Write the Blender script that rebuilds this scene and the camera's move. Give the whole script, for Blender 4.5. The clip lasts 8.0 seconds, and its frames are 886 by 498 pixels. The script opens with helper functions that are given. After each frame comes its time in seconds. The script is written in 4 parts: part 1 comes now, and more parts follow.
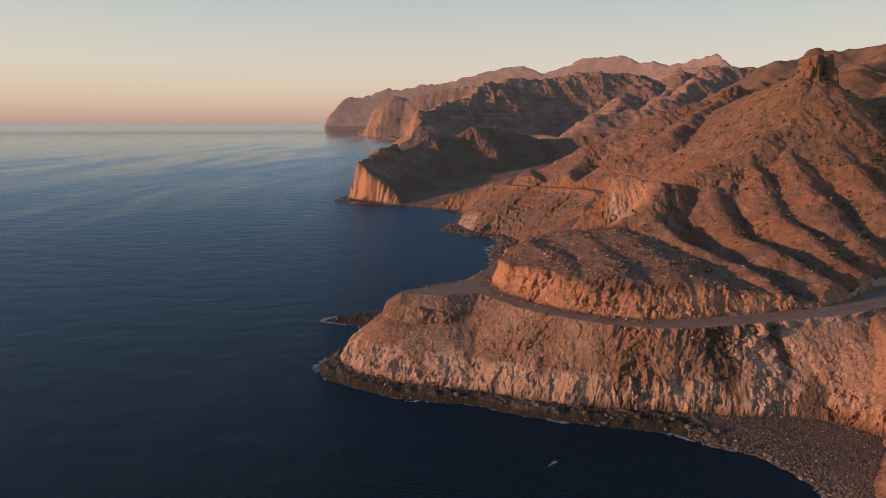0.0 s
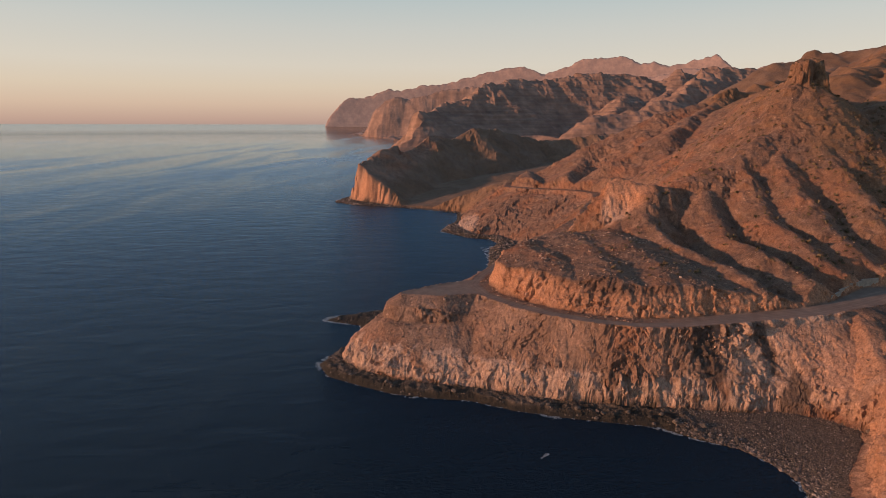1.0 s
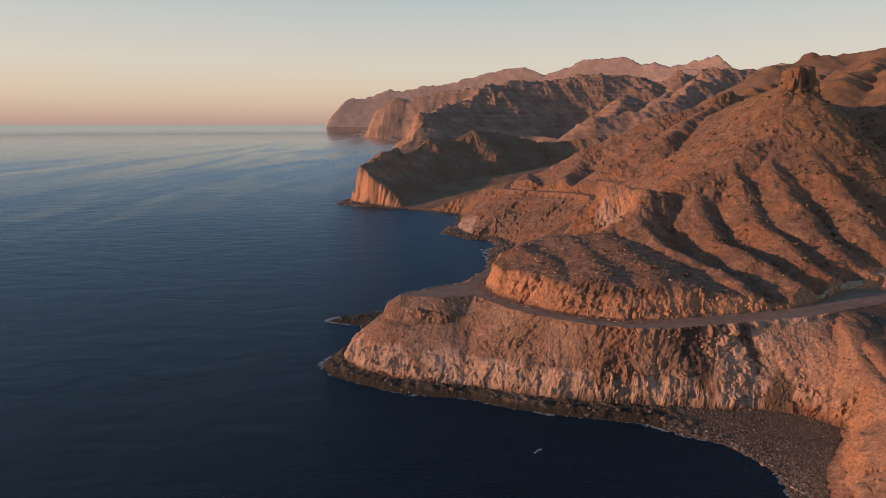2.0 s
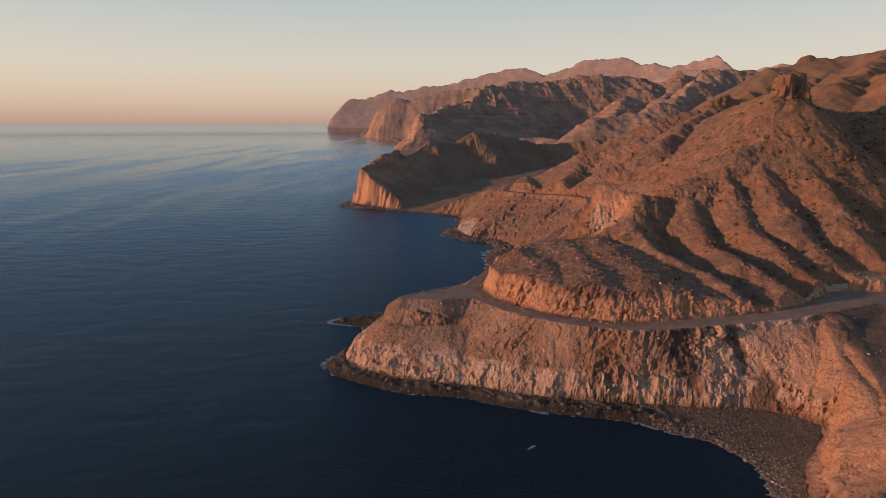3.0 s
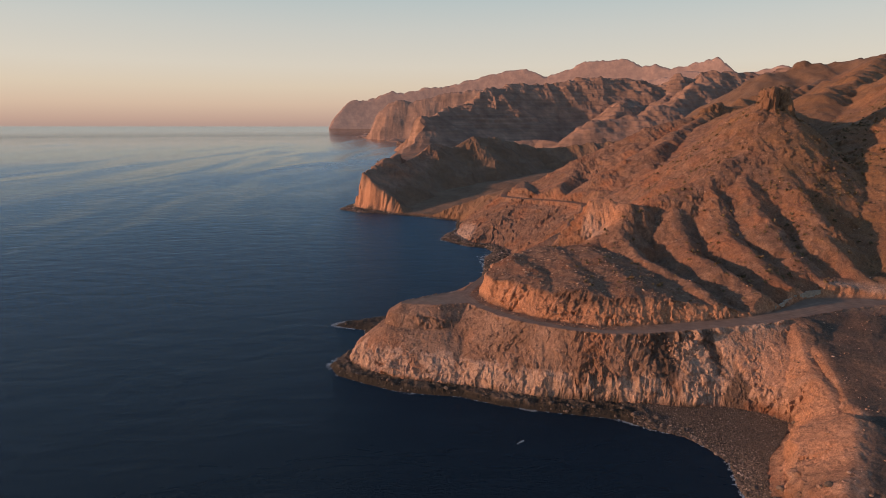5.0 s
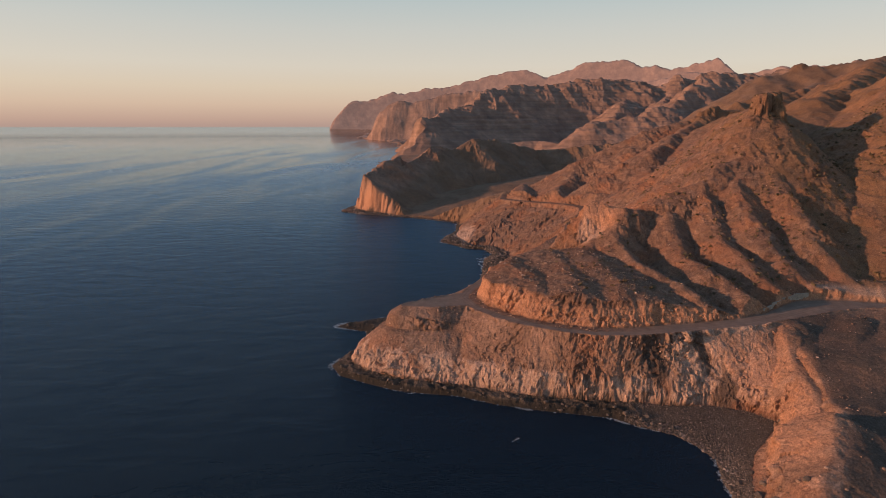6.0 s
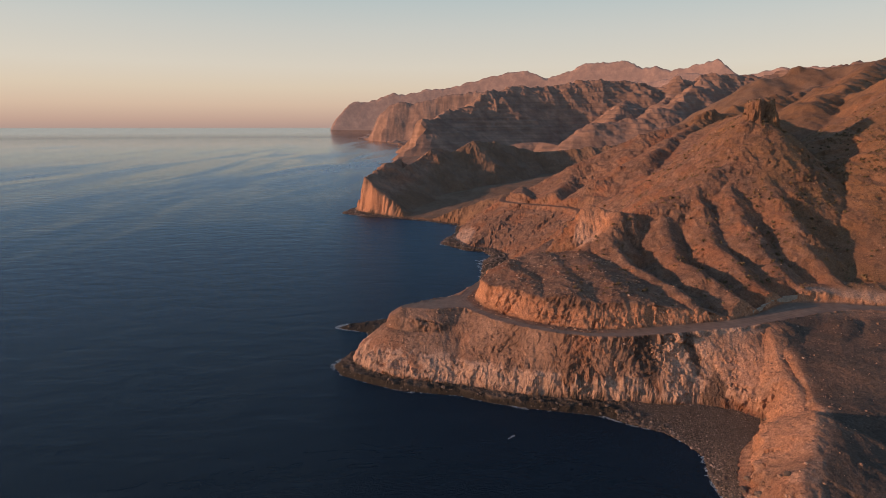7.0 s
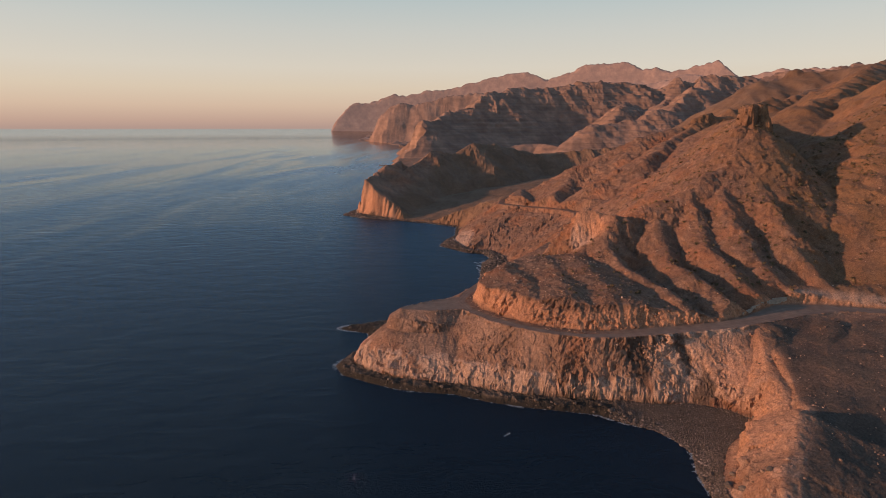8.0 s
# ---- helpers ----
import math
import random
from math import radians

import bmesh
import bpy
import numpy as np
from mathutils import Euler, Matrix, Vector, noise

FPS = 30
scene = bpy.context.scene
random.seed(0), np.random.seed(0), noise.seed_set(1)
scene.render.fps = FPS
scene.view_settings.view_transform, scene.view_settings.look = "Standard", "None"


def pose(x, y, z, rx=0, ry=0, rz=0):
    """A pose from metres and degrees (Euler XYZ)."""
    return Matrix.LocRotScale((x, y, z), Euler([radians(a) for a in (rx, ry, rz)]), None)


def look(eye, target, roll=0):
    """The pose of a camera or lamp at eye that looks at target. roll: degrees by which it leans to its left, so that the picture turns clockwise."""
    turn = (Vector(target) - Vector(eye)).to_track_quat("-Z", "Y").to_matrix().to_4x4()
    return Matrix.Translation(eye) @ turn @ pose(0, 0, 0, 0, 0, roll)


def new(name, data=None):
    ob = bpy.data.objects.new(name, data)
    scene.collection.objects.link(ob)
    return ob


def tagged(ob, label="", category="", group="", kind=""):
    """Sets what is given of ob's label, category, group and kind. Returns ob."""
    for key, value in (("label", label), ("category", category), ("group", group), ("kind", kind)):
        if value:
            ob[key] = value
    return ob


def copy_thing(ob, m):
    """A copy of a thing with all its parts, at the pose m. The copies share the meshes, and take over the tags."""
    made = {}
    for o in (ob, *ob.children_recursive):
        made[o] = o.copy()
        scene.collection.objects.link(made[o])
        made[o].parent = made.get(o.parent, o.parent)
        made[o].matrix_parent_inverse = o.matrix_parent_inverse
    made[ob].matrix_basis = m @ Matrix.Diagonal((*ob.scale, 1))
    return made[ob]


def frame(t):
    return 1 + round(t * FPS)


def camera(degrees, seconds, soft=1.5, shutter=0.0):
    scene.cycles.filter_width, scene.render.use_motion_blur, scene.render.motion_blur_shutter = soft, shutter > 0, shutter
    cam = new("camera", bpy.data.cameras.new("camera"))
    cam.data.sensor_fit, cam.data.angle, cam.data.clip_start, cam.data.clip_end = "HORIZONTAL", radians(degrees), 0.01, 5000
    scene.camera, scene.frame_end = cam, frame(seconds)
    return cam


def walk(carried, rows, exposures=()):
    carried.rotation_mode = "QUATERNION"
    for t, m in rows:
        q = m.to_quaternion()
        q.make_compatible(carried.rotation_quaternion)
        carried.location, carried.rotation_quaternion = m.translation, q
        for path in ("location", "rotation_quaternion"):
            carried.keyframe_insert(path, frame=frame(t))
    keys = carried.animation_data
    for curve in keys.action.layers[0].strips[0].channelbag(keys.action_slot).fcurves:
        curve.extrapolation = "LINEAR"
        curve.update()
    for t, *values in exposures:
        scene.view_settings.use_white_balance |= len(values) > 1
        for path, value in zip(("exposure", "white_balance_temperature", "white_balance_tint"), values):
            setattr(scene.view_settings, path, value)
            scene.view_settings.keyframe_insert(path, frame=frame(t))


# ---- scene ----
import itertools

cam = camera(74.0, 8.0, soft=0.7)
PATH = [
    (0, (-0.031, -1.454, 89.984), (-0.424, 194.357, 49.165), 0.0),
    (0.5, (0.459, -5.222, 90.973), (-0.088, 190.588, 50.199), 0.0),
    (1, (0.958, -9.014, 92.189), (0.267, 186.794, 51.445), 0.0),
    (1.5, (1.459, -12.829, 93.588), (0.629, 182.978, 52.862), 0.0),
    (2, (1.954, -16.664, 95.129), (0.991, 179.140, 54.413), 0.0),
    (2.5, (2.438, -20.517, 96.775), (1.348, 175.286, 56.062), 0.0),
    (3, (2.908, -24.383, 98.492), (1.695, 171.419, 57.780), 0.0),
    (3.5, (3.363, -28.259, 100.249), (2.031, 167.544, 59.538), 0.0),
    (4, (3.804, -32.138, 102.020), (2.355, 163.667, 61.312), 0.0),
    (4.5, (4.234, -36.015, 103.781), (2.670, 159.794, 63.083), 0.0),
    (5, (4.657, -39.883, 105.514), (2.980, 155.933, 64.834), 0.0),
    (5.5, (5.080, -43.733, 107.202), (3.291, 152.091, 66.551), 0.0),
    (6, (5.513, -47.557, 108.832), (3.610, 148.277, 68.225), 0.0),
    (6.5, (5.966, -51.346, 110.395), (3.948, 144.502, 69.849), 0.0),
    (7, (6.451, -55.089, 111.886), (4.318, 140.776, 71.421), 0.0),
    (7.5, (6.984, -58.776, 113.303), (4.732, 137.110, 72.943), 0.0),
    (8, (7.582, -62.394, 114.647), (5.207, 133.516, 74.417), 0.0),
]
walk(cam, [(t, look(eye, target, roll)) for t, eye, target, roll in PATH])

# ---- world, sun, exposure ----
SUN_AZ, SUN_EL = radians(194.0), radians(8.4)   # where the sun stands: turned from +x, and its height


def rgb(r, g, b):
    """Linear colour from display values."""
    return tuple(((c / 255 + 0.055) / 1.055) ** 2.4 for c in (r, g, b))


world = bpy.data.worlds.new("world")
scene.world = world
world.use_nodes = True
wn, wl = world.node_tree.nodes, world.node_tree.links
sky = wn.new("ShaderNodeTexSky")
sky.sky_type = "NISHITA"
sky.sun_disc = False
sky.sun_elevation = SUN_EL
sky.sun_rotation = radians(90) - SUN_AZ
sky.altitude = 100
sky.air_density, sky.dust_density, sky.ozone_density = 1.0, 1.5, 1.5
# the evening haze: warm and pale at the horizon, blue overhead
toward = wn.new("ShaderNodeTexCoord")
split = wn.new("ShaderNodeSeparateXYZ")
wl.new(toward.outputs["Generated"], split.inputs["Vector"])
haze = wn.new("ShaderNodeValToRGB")
HAZE = [(-0.03, (172, 160, 156)), (-0.004, (190, 166, 156)), (0.0, (190, 160, 151)), (0.012, (206, 172, 157)), (0.035, (225, 195, 173)), (0.062, (231, 210, 187)),
        (0.095, (229, 217, 201)), (0.15, (214, 212, 204)), (0.22, (186, 202, 204)), (0.36, (158, 186, 206)), (0.62, (124, 158, 192)), (1.0, (100, 136, 176))]
while len(haze.color_ramp.elements) < len(HAZE):
    haze.color_ramp.elements.new(0.5)
for e, (p, c) in zip(haze.color_ramp.elements, HAZE):
    e.position, e.color = (p + 0.05) / 1.05, (*rgb(*c), 1)
lift = wn.new("ShaderNodeMath")
lift.operation = "MULTIPLY_ADD"
lift.inputs[1].default_value, lift.inputs[2].default_value = 1 / 1.05, 0.05 / 1.05
wl.new(split.outputs["Z"], lift.inputs[0])
wl.new(lift.outputs["Value"], haze.inputs["Fac"])
glow = wn.new("ShaderNodeMix")
glow.data_type, glow.blend_type = "RGBA", "MIX"
wl.new(haze.outputs["Color"], glow.inputs["A"])
scaled = wn.new("ShaderNodeMix")
scaled.data_type, scaled.blend_type = "RGBA", "MULTIPLY"
scaled.inputs["Factor"].default_value = 1.0
scaled.inputs["B"].default_value = (0.11, 0.11, 0.11, 1)
wl.new(sky.outputs["Color"], scaled.inputs["A"])
wl.new(scaled.outputs["Result"], glow.inputs["B"])
glow.inputs["Factor"].default_value = 0.18
wl.new(glow.outputs["Result"], wn["Background"].inputs["Color"])
wn["Background"].inputs["Strength"].default_value = 1.0

sun = new("sun", bpy.data.lights.new("sun", "SUN"))
sun.data.energy, sun.data.angle, sun.data.color = 5.4, radians(1.2), (1.0, 0.55, 0.33)
sun_dir = Vector((math.cos(SUN_AZ) * math.cos(SUN_EL), math.sin(SUN_AZ) * math.cos(SUN_EL), math.sin(SUN_EL)))
sun.matrix_world = look((0, 0, 400), Vector((0, 0, 400)) - sun_dir)

# ---- noise and plan arithmetic ----
rng = np.random.RandomState(7)
PERM = rng.permutation(256)
PERM = np.concatenate([PERM, PERM]).astype(np.int32)
ANG = np.linspace(0, 2 * np.pi, 256, endpoint=False)
GX, GY = np.cos(ANG), np.sin(ANG)
G3 = rng.normal(size=(256, 3))
G3 /= np.linalg.norm(G3, axis=1)[:, None]


def fade(t):
    return t * t * t * (t * (t * 6 - 15) + 10)


def noise2(x, y):
    xi, yi = np.floor(x).astype(np.int32), np.floor(y).astype(np.int32)
    xf, yf = x - xi, y - yi
    u, v = fade(xf), fade(yf)
    a, b = PERM[xi & 255], PERM[(xi + 1) & 255]
    y0, y1 = yi & 255, (yi + 1) & 255
    i00, i10, i01, i11 = PERM[a + y0], PERM[b + y0], PERM[a + y1], PERM[b + y1]
    n00 = GX[i00] * xf + GY[i00] * yf
    n10 = GX[i10] * (xf - 1) + GY[i10] * yf
    n01 = GX[i01] * xf + GY[i01] * (yf - 1)
    n11 = GX[i11] * (xf - 1) + GY[i11] * (yf - 1)
    p = n00 + u * (n10 - n00)
    return 1.5 * (p + v * (n01 + u * (n11 - n01) - p))


def noise3(x, y, z):
    xi, yi, zi = (np.floor(q).astype(np.int32) for q in (x, y, z))
    xf, yf, zf = x - xi, y - yi, z - zi
    u, v, w = fade(xf), fade(yf), fade(zf)
    total = 0.0
    for dx in (0, 1):
        wx = u if dx else 1 - u
        pa = PERM[(xi + dx) & 255]
        for dy in (0, 1):
            wy = v if dy else 1 - v
            pb = PERM[pa + ((yi + dy) & 255)]
            for dz in (0, 1):
                g = G3[PERM[pb + ((zi + dz) & 255)]]
                n = g[:, 0] * (xf - dx) + g[:, 1] * (yf - dy) + g[:, 2] * (zf - dz)
                total = total + wx * wy * (w if dz else 1 - w) * n
    return 1.5 * total


BLOCK_AT, BLOCK_TILT, BLOCK_OUT = rng.uniform(0.12, 0.88, (256, 3)), rng.normal(size=(256, 3)) * 0.55, rng.uniform(-0.5, 0.5, 256)


def facets(x, y, z, size):
    """Angular blocks of about that size: each stands out by its own amount and has its own tilt. In parts of the size."""
    p = np.stack([x, y, z], -1) / size
    low = np.floor(p - 0.5).astype(np.int32)
    best, out = np.full(len(p), 1e9), np.zeros(len(p))
    for corner in itertools.product((0, 1), repeat=3):
        c = low + np.array(corner, np.int32)
        h = PERM[PERM[PERM[c[:, 0] & 255] + (c[:, 1] & 255)] + (c[:, 2] & 255)]
        off = p - c - BLOCK_AT[h]
        d = (off * off).sum(1)
        v = BLOCK_OUT[h] + (off * BLOCK_TILT[h]).sum(1)
        near = d < best
        best[near], out[near] = d[near], v[near]
    return out


def fbm(x, y, size, octaves=4, gain=0.5):
    total, amp, f = 0.0, 1.0, 1.0 / size
    for i in range(octaves):
        total = total + amp * noise2(x * f + 17.3 * i, y * f - 9.1 * i)
        amp, f = amp * gain, f * 2.03
    return total


def ridged(x, y, size, octaves=4, gain=0.5):
    total, amp, f = 0.0, 1.0, 1.0 / size
    for i in range(octaves):
        total = total + amp * (1 - 2 * np.abs(noise2(x * f + 31.7 * i, y * f + 5.3 * i)))
        amp, f = amp * gain, f * 2.1
    return total


def step(a, b, x):
    t = np.clip((x - a) / (b - a), 0, 1)
    return t * t * (3 - 2 * t)


def nearest(X, Y, line):
    """For a plan line of (x, y, z ...) points: the distance, the length along it, z there, and the side (+ left of its way)."""
    best = np.full(X.shape, 1e9)
    along, height, side = np.zeros(X.shape), np.zeros(X.shape), np.zeros(X.shape)
    run = 0.0
    for a, b in zip(line[:-1], line[1:]):
        dx, dy = b[0] - a[0], b[1] - a[1]
        length = math.hypot(dx, dy)
        t = np.clip(((X - a[0]) * dx + (Y - a[1]) * dy) / length ** 2, 0, 1)
        ex, ey = X - a[0] - t * dx, Y - a[1] - t * dy
        d = np.hypot(ex, ey)
        m = d < best
        best[m] = d[m]
        along[m] = (run + t * length)[m]
        if len(a) > 2:
            height[m] = (a[2] + t * (b[2] - a[2]))[m]
        side[m] = np.sign(dx * ey - dy * ex)[m]
        run += length
    return best, along, height, side


def inside(X, Y, loop):
    c = np.zeros(X.shape, bool)
    for a, b in zip(loop, loop[1:] + loop[:1]):
        if a[1] == b[1]:
            continue
        c ^= ((a[1] > Y) != (b[1] > Y)) & (X < (b[0] - a[0]) * (Y - a[1]) / (b[1] - a[1]) + a[0])
    return c


def tent(X, Y, ridge, slope, soft=2.0):
    """A ridge of (x, y, z) points that falls off to both sides at a slope."""
    best = np.full(X.shape, -1e9)
    for a, b in zip(ridge[:-1], ridge[1:]):
        dx, dy = b[0] - a[0], b[1] - a[1]
        t = np.clip(((X - a[0]) * dx + (Y - a[1]) * dy) / (dx * dx + dy * dy), 0, 1)
        d = np.hypot(X - a[0] - t * dx, Y - a[1] - t * dy)
        best = np.maximum(best, a[2] + t * (b[2] - a[2]) - slope * (np.sqrt(d * d + soft * soft) - soft))
    return best


# Beyond this range distances are gathered in towards a middle eye point, so that the far coast stays within the camera's reach.
MID, KEEP, REACH = (3.0, -28.0, 101.0), 1000.0, 3750.0


def gather(x, y, z):
    d = np.hypot(x - MID[0], y - MID[1])
    r = np.where(d > KEEP, KEEP + REACH * (1 - np.exp(-np.maximum(d - KEEP, 0) / REACH)), d)
    k = np.where(d > 1, r / np.maximum(d, 1), 1)
    return MID[0] + (x - MID[0]) * k, MID[1] + (y - MID[1]) * k, MID[2] + (z - MID[2]) * k


# ---- the plan ----
def ridge(book, slope, *points):
    """Adds a crest of (x, y, z) points, with the slope of its sides, to the plan."""
    book.append((list(points), slope))


COAST = [(900, -400), (260, -200), (140, 10), (100, 60), (90, 85), (91, 104), (91.5, 118), (95, 131), (92, 140), (87, 147.5), (77, 153),
         (68, 160), (54, 163), (39, 166.5), (24, 171), (10, 178), (-3, 180), (-16.5, 183), (-29, 189.5), (-43, 198), (-48.4, 209),
         (-44, 221), (-36, 240), (-39, 256), (-56, 263), (-52, 269), (-36, 277), (-12, 286), (10, 300), (24, 335), (27, 353),
         (33, 400), (35, 433), (44, 455), (38, 474), (22, 480), (-3, 512), (2, 535), (13, 560), (14, 607), (16, 624),
         (-16, 650), (-56, 672)]
COAST2 = [(-80, 684), (-106, 694), (-137, 721), (-131, 740), (-122, 800), (-105, 900), (-110, 1300), (1500, 1300), (1500, -400)]
FOOT = [(190, -50), (112, 40), (94, 84), (95, 104), (98.5, 115), (102, 122.5), (107, 130.5), (115, 139), (127, 153), (119, 162), (107.5, 166), (94.7, 165.5),
        (82, 168), (70, 169), (56, 171), (40.7, 173.6), (26.7, 177.6), (12.2, 183.5), (-3, 186.6), (-17, 191), (-30, 198),
        (-40, 208.8), (-38, 221), (-30, 240), (-26, 262), (-8, 276), (14, 292), (34, 330), (45, 365), (58, 418), (56, 455), (46, 478),
        (25.5, 485), (11, 527), (19, 587), (24, 612), (50, 640)]
ROAD = [(420, 150, 36), (330, 180, 33), (260, 196, 31), (213, 206, 30), (191, 211, 30), (170, 207, 30), (149, 196, 29.5), (131, 188.5, 29),
        (103, 184, 28), (82, 181, 27.3), (65, 181.5, 27), (52, 186, 27), (41, 192.5, 27), (29, 203, 27), (19, 217, 27), (15, 231, 27),
        (19, 245, 27), (28, 264, 27.5), (43, 290, 29.5), (57, 304, 34), (70, 314, 38), (81, 328, 38.8), (89, 350, 38), (96, 385, 36.5), (108, 420, 36),
        (122, 452, 37.5), (126, 478, 38.5), (117, 502, 38), (97, 532, 36), (74, 562, 34.5), (64, 586, 33), (68, 612, 30), (80, 638, 25), (104, 662, 18)]
HILLS = []   # ridges: the slope of their sides, points (x, y, z)
ridge(HILLS, 0.86, (33, 256, 39), (40, 262, 41), (60, 268, 42.5), (84, 274, 44.5), (96, 290, 52), (112, 297, 61), (130, 302, 68), (156, 307, 77), (193, 325, 99), (211, 348, 121), (226, 404, 119), (262, 470, 124), (288, 560, 120))
ridge(HILLS, 0.95, (104, 291, 64.5), (101, 281, 56), (97, 267, 48.5), (99, 244, 44.5), (107, 221, 40.5), (113, 200, 37.5), (115, 192, 35))
ridge(HILLS, 0.86, (132, 288, 62), (128, 266, 49.5), (127, 246, 44), (129, 225, 43.5), (136, 203, 37.5), (139, 195, 34))
ridge(HILLS, 0.86, (156, 305, 76), (151, 262, 53.5), (152, 225, 42.5), (160, 208, 34))
ridge(HILLS, 0.86, (193, 325, 96), (174, 297, 76), (169, 280, 66), (170, 238, 47), (177, 222, 37))
ridge(HILLS, 0.86, (210, 345, 112), (196, 300, 82), (194, 260, 60), (196, 230, 41))
ridge(HILLS, 0.55, (420, 470, 168), (345, 385, 138), (296, 332, 106), (268, 282, 75), (252, 240, 48), (246, 222, 36))
ridge(HILLS, 0.22, (76, 264, 43.5), (80, 235, 43), (83, 208, 40), (90, 194, 35))
ridge(HILLS, 0.2, (60, 266, 42.5), (64, 235, 42), (62, 210, 40), (66, 196, 36))
ridge(HILLS, 0.22, (36, 258, 41), (40, 236, 40.5), (44, 214, 39.5), (50, 204, 37))
ridge(HILLS, 1.5, (85, 304, 60), (91, 301, 66), (104, 293, 64.5), (113, 289, 62))
ridge(HILLS, 0.62, (86, 606, 36), (97, 607, 46), (150, 602, 74), (220, 604, 104), (288, 617, 122), (350, 650, 138), (430, 700, 150), (520, 760, 168))
ridge(HILLS, 0.66, (288, 617, 121), (240, 565, 104), (213, 535, 91), (196, 522, 86), (160, 515, 68), (140, 496, 51), (131, 486, 44))
ridge(HILLS, 0.66, (226, 404, 116), (190, 425, 84), (150, 440, 55), (128, 447, 43))
ridge(HILLS, 0.66, (150, 602, 72), (128, 560, 52), (104, 530, 40), (92, 517, 37))
ridge(HILLS, 0.5, (288, 560, 120), (320, 480, 130), (400, 560, 150), (464, 631, 167), (600, 800, 200), (760, 900, 245), (900, 900, 262))
ridge(HILLS, 0.6, (540, 990, 194), (600, 1000, 205), (680, 985, 212), (760, 900, 240))
ridge(HILLS, 0.6, (-107, 716, 43), (-107, 744, 49), (-97, 765, 49), (-85, 800, 60), (-71, 830, 64), (-57, 860, 68), (-37, 890, 76), (-15, 905, 79), (11, 920, 75), (46, 946, 88), (82, 965, 86), (107, 985, 80), (158, 1000, 69), (330, 1000, 84), (480, 1010, 120))
ridge(HILLS, 0.5, (178, 226, 36.5), (200, 228, 37), (230, 223, 37.5), (270, 213, 38.5))
ridge(HILLS, 0.4, (90, 612, 46), (84, 580, 44), (83, 545, 42))
ridge(HILLS, 0.5, (128, 560, 56), (108, 524, 45), (100, 515, 42))
ridge(HILLS, 0.5, (134, 483, 50), (150, 462, 52), (160, 430, 58))
# the foreland beyond the beach: brows of (x, y, z) points from the road seawards, with the slopes of their west and east sides
BROWS = [([(143, 186, 28.6), (141.4, 178.9, 27.2), (139.5, 170, 22.6), (137.5, 160, 20), (134, 146, 18.4), (131.5, 138.5, 15.2)], 1.05, 0.26),
         ([(152, 186, 28.6), (149.8, 175, 23.6), (146, 164, 20.9), (147, 149, 17.8), (148.8, 138, 15.6), (152, 126, 12.5), (158, 100, 7)], 0.16, 0.6),
         ([(180, 190, 29.5), (163, 172.5, 24.4), (166, 155, 22.2), (164, 139, 18), (166, 120, 13), (170, 95, 7)], 0.06, 0.4),
         ([(205, 188, 30), (187, 162, 26), (184, 135, 20), (188, 108, 14), (196, 80, 7)], 0.05, 0.35),
         ([(158, 141, 11), (143, 137, 14.5), (131.5, 130, 17.6), (124.3, 119.8, 22.2), (117.3, 107.5, 19.6), (107, 96, 17), (101, 84, 13.5), (104, 66, 8)], 0.62, 0.28)]
BROW_Y, BROW_X = [66, 84, 96, 107.5, 119.8, 131, 138.5, 146, 160, 170, 186], [104, 101, 107, 117.3, 124.3, 131, 131.5, 134, 137.5, 139.5, 143]
PULLOUT = [(-15, 218, 1.5), (-2, 221, 7.5), (14, 228, 10)]   # the dirt apron in the bend, with its half width
SCARS = [((46, 186), (40, 175), 1.2, 2.0), ((12, 200), (9, 186), 1.4, 2.4), ((78, 178), (74, 169), 1.2, 2.2)]
FANS = [([(85.5, 180), (87, 176), (89, 171.5)], 4.2, 1.1), ([(106, 180), (107.5, 176), (109.3, 173.2), (113, 171.5), (115.4, 166.6), (111, 165)], 3.0, 1.5)]   # dark gravel tipped down the face: the run, its half width and depth
LAND = COAST + COAST2
HALF = 4.2


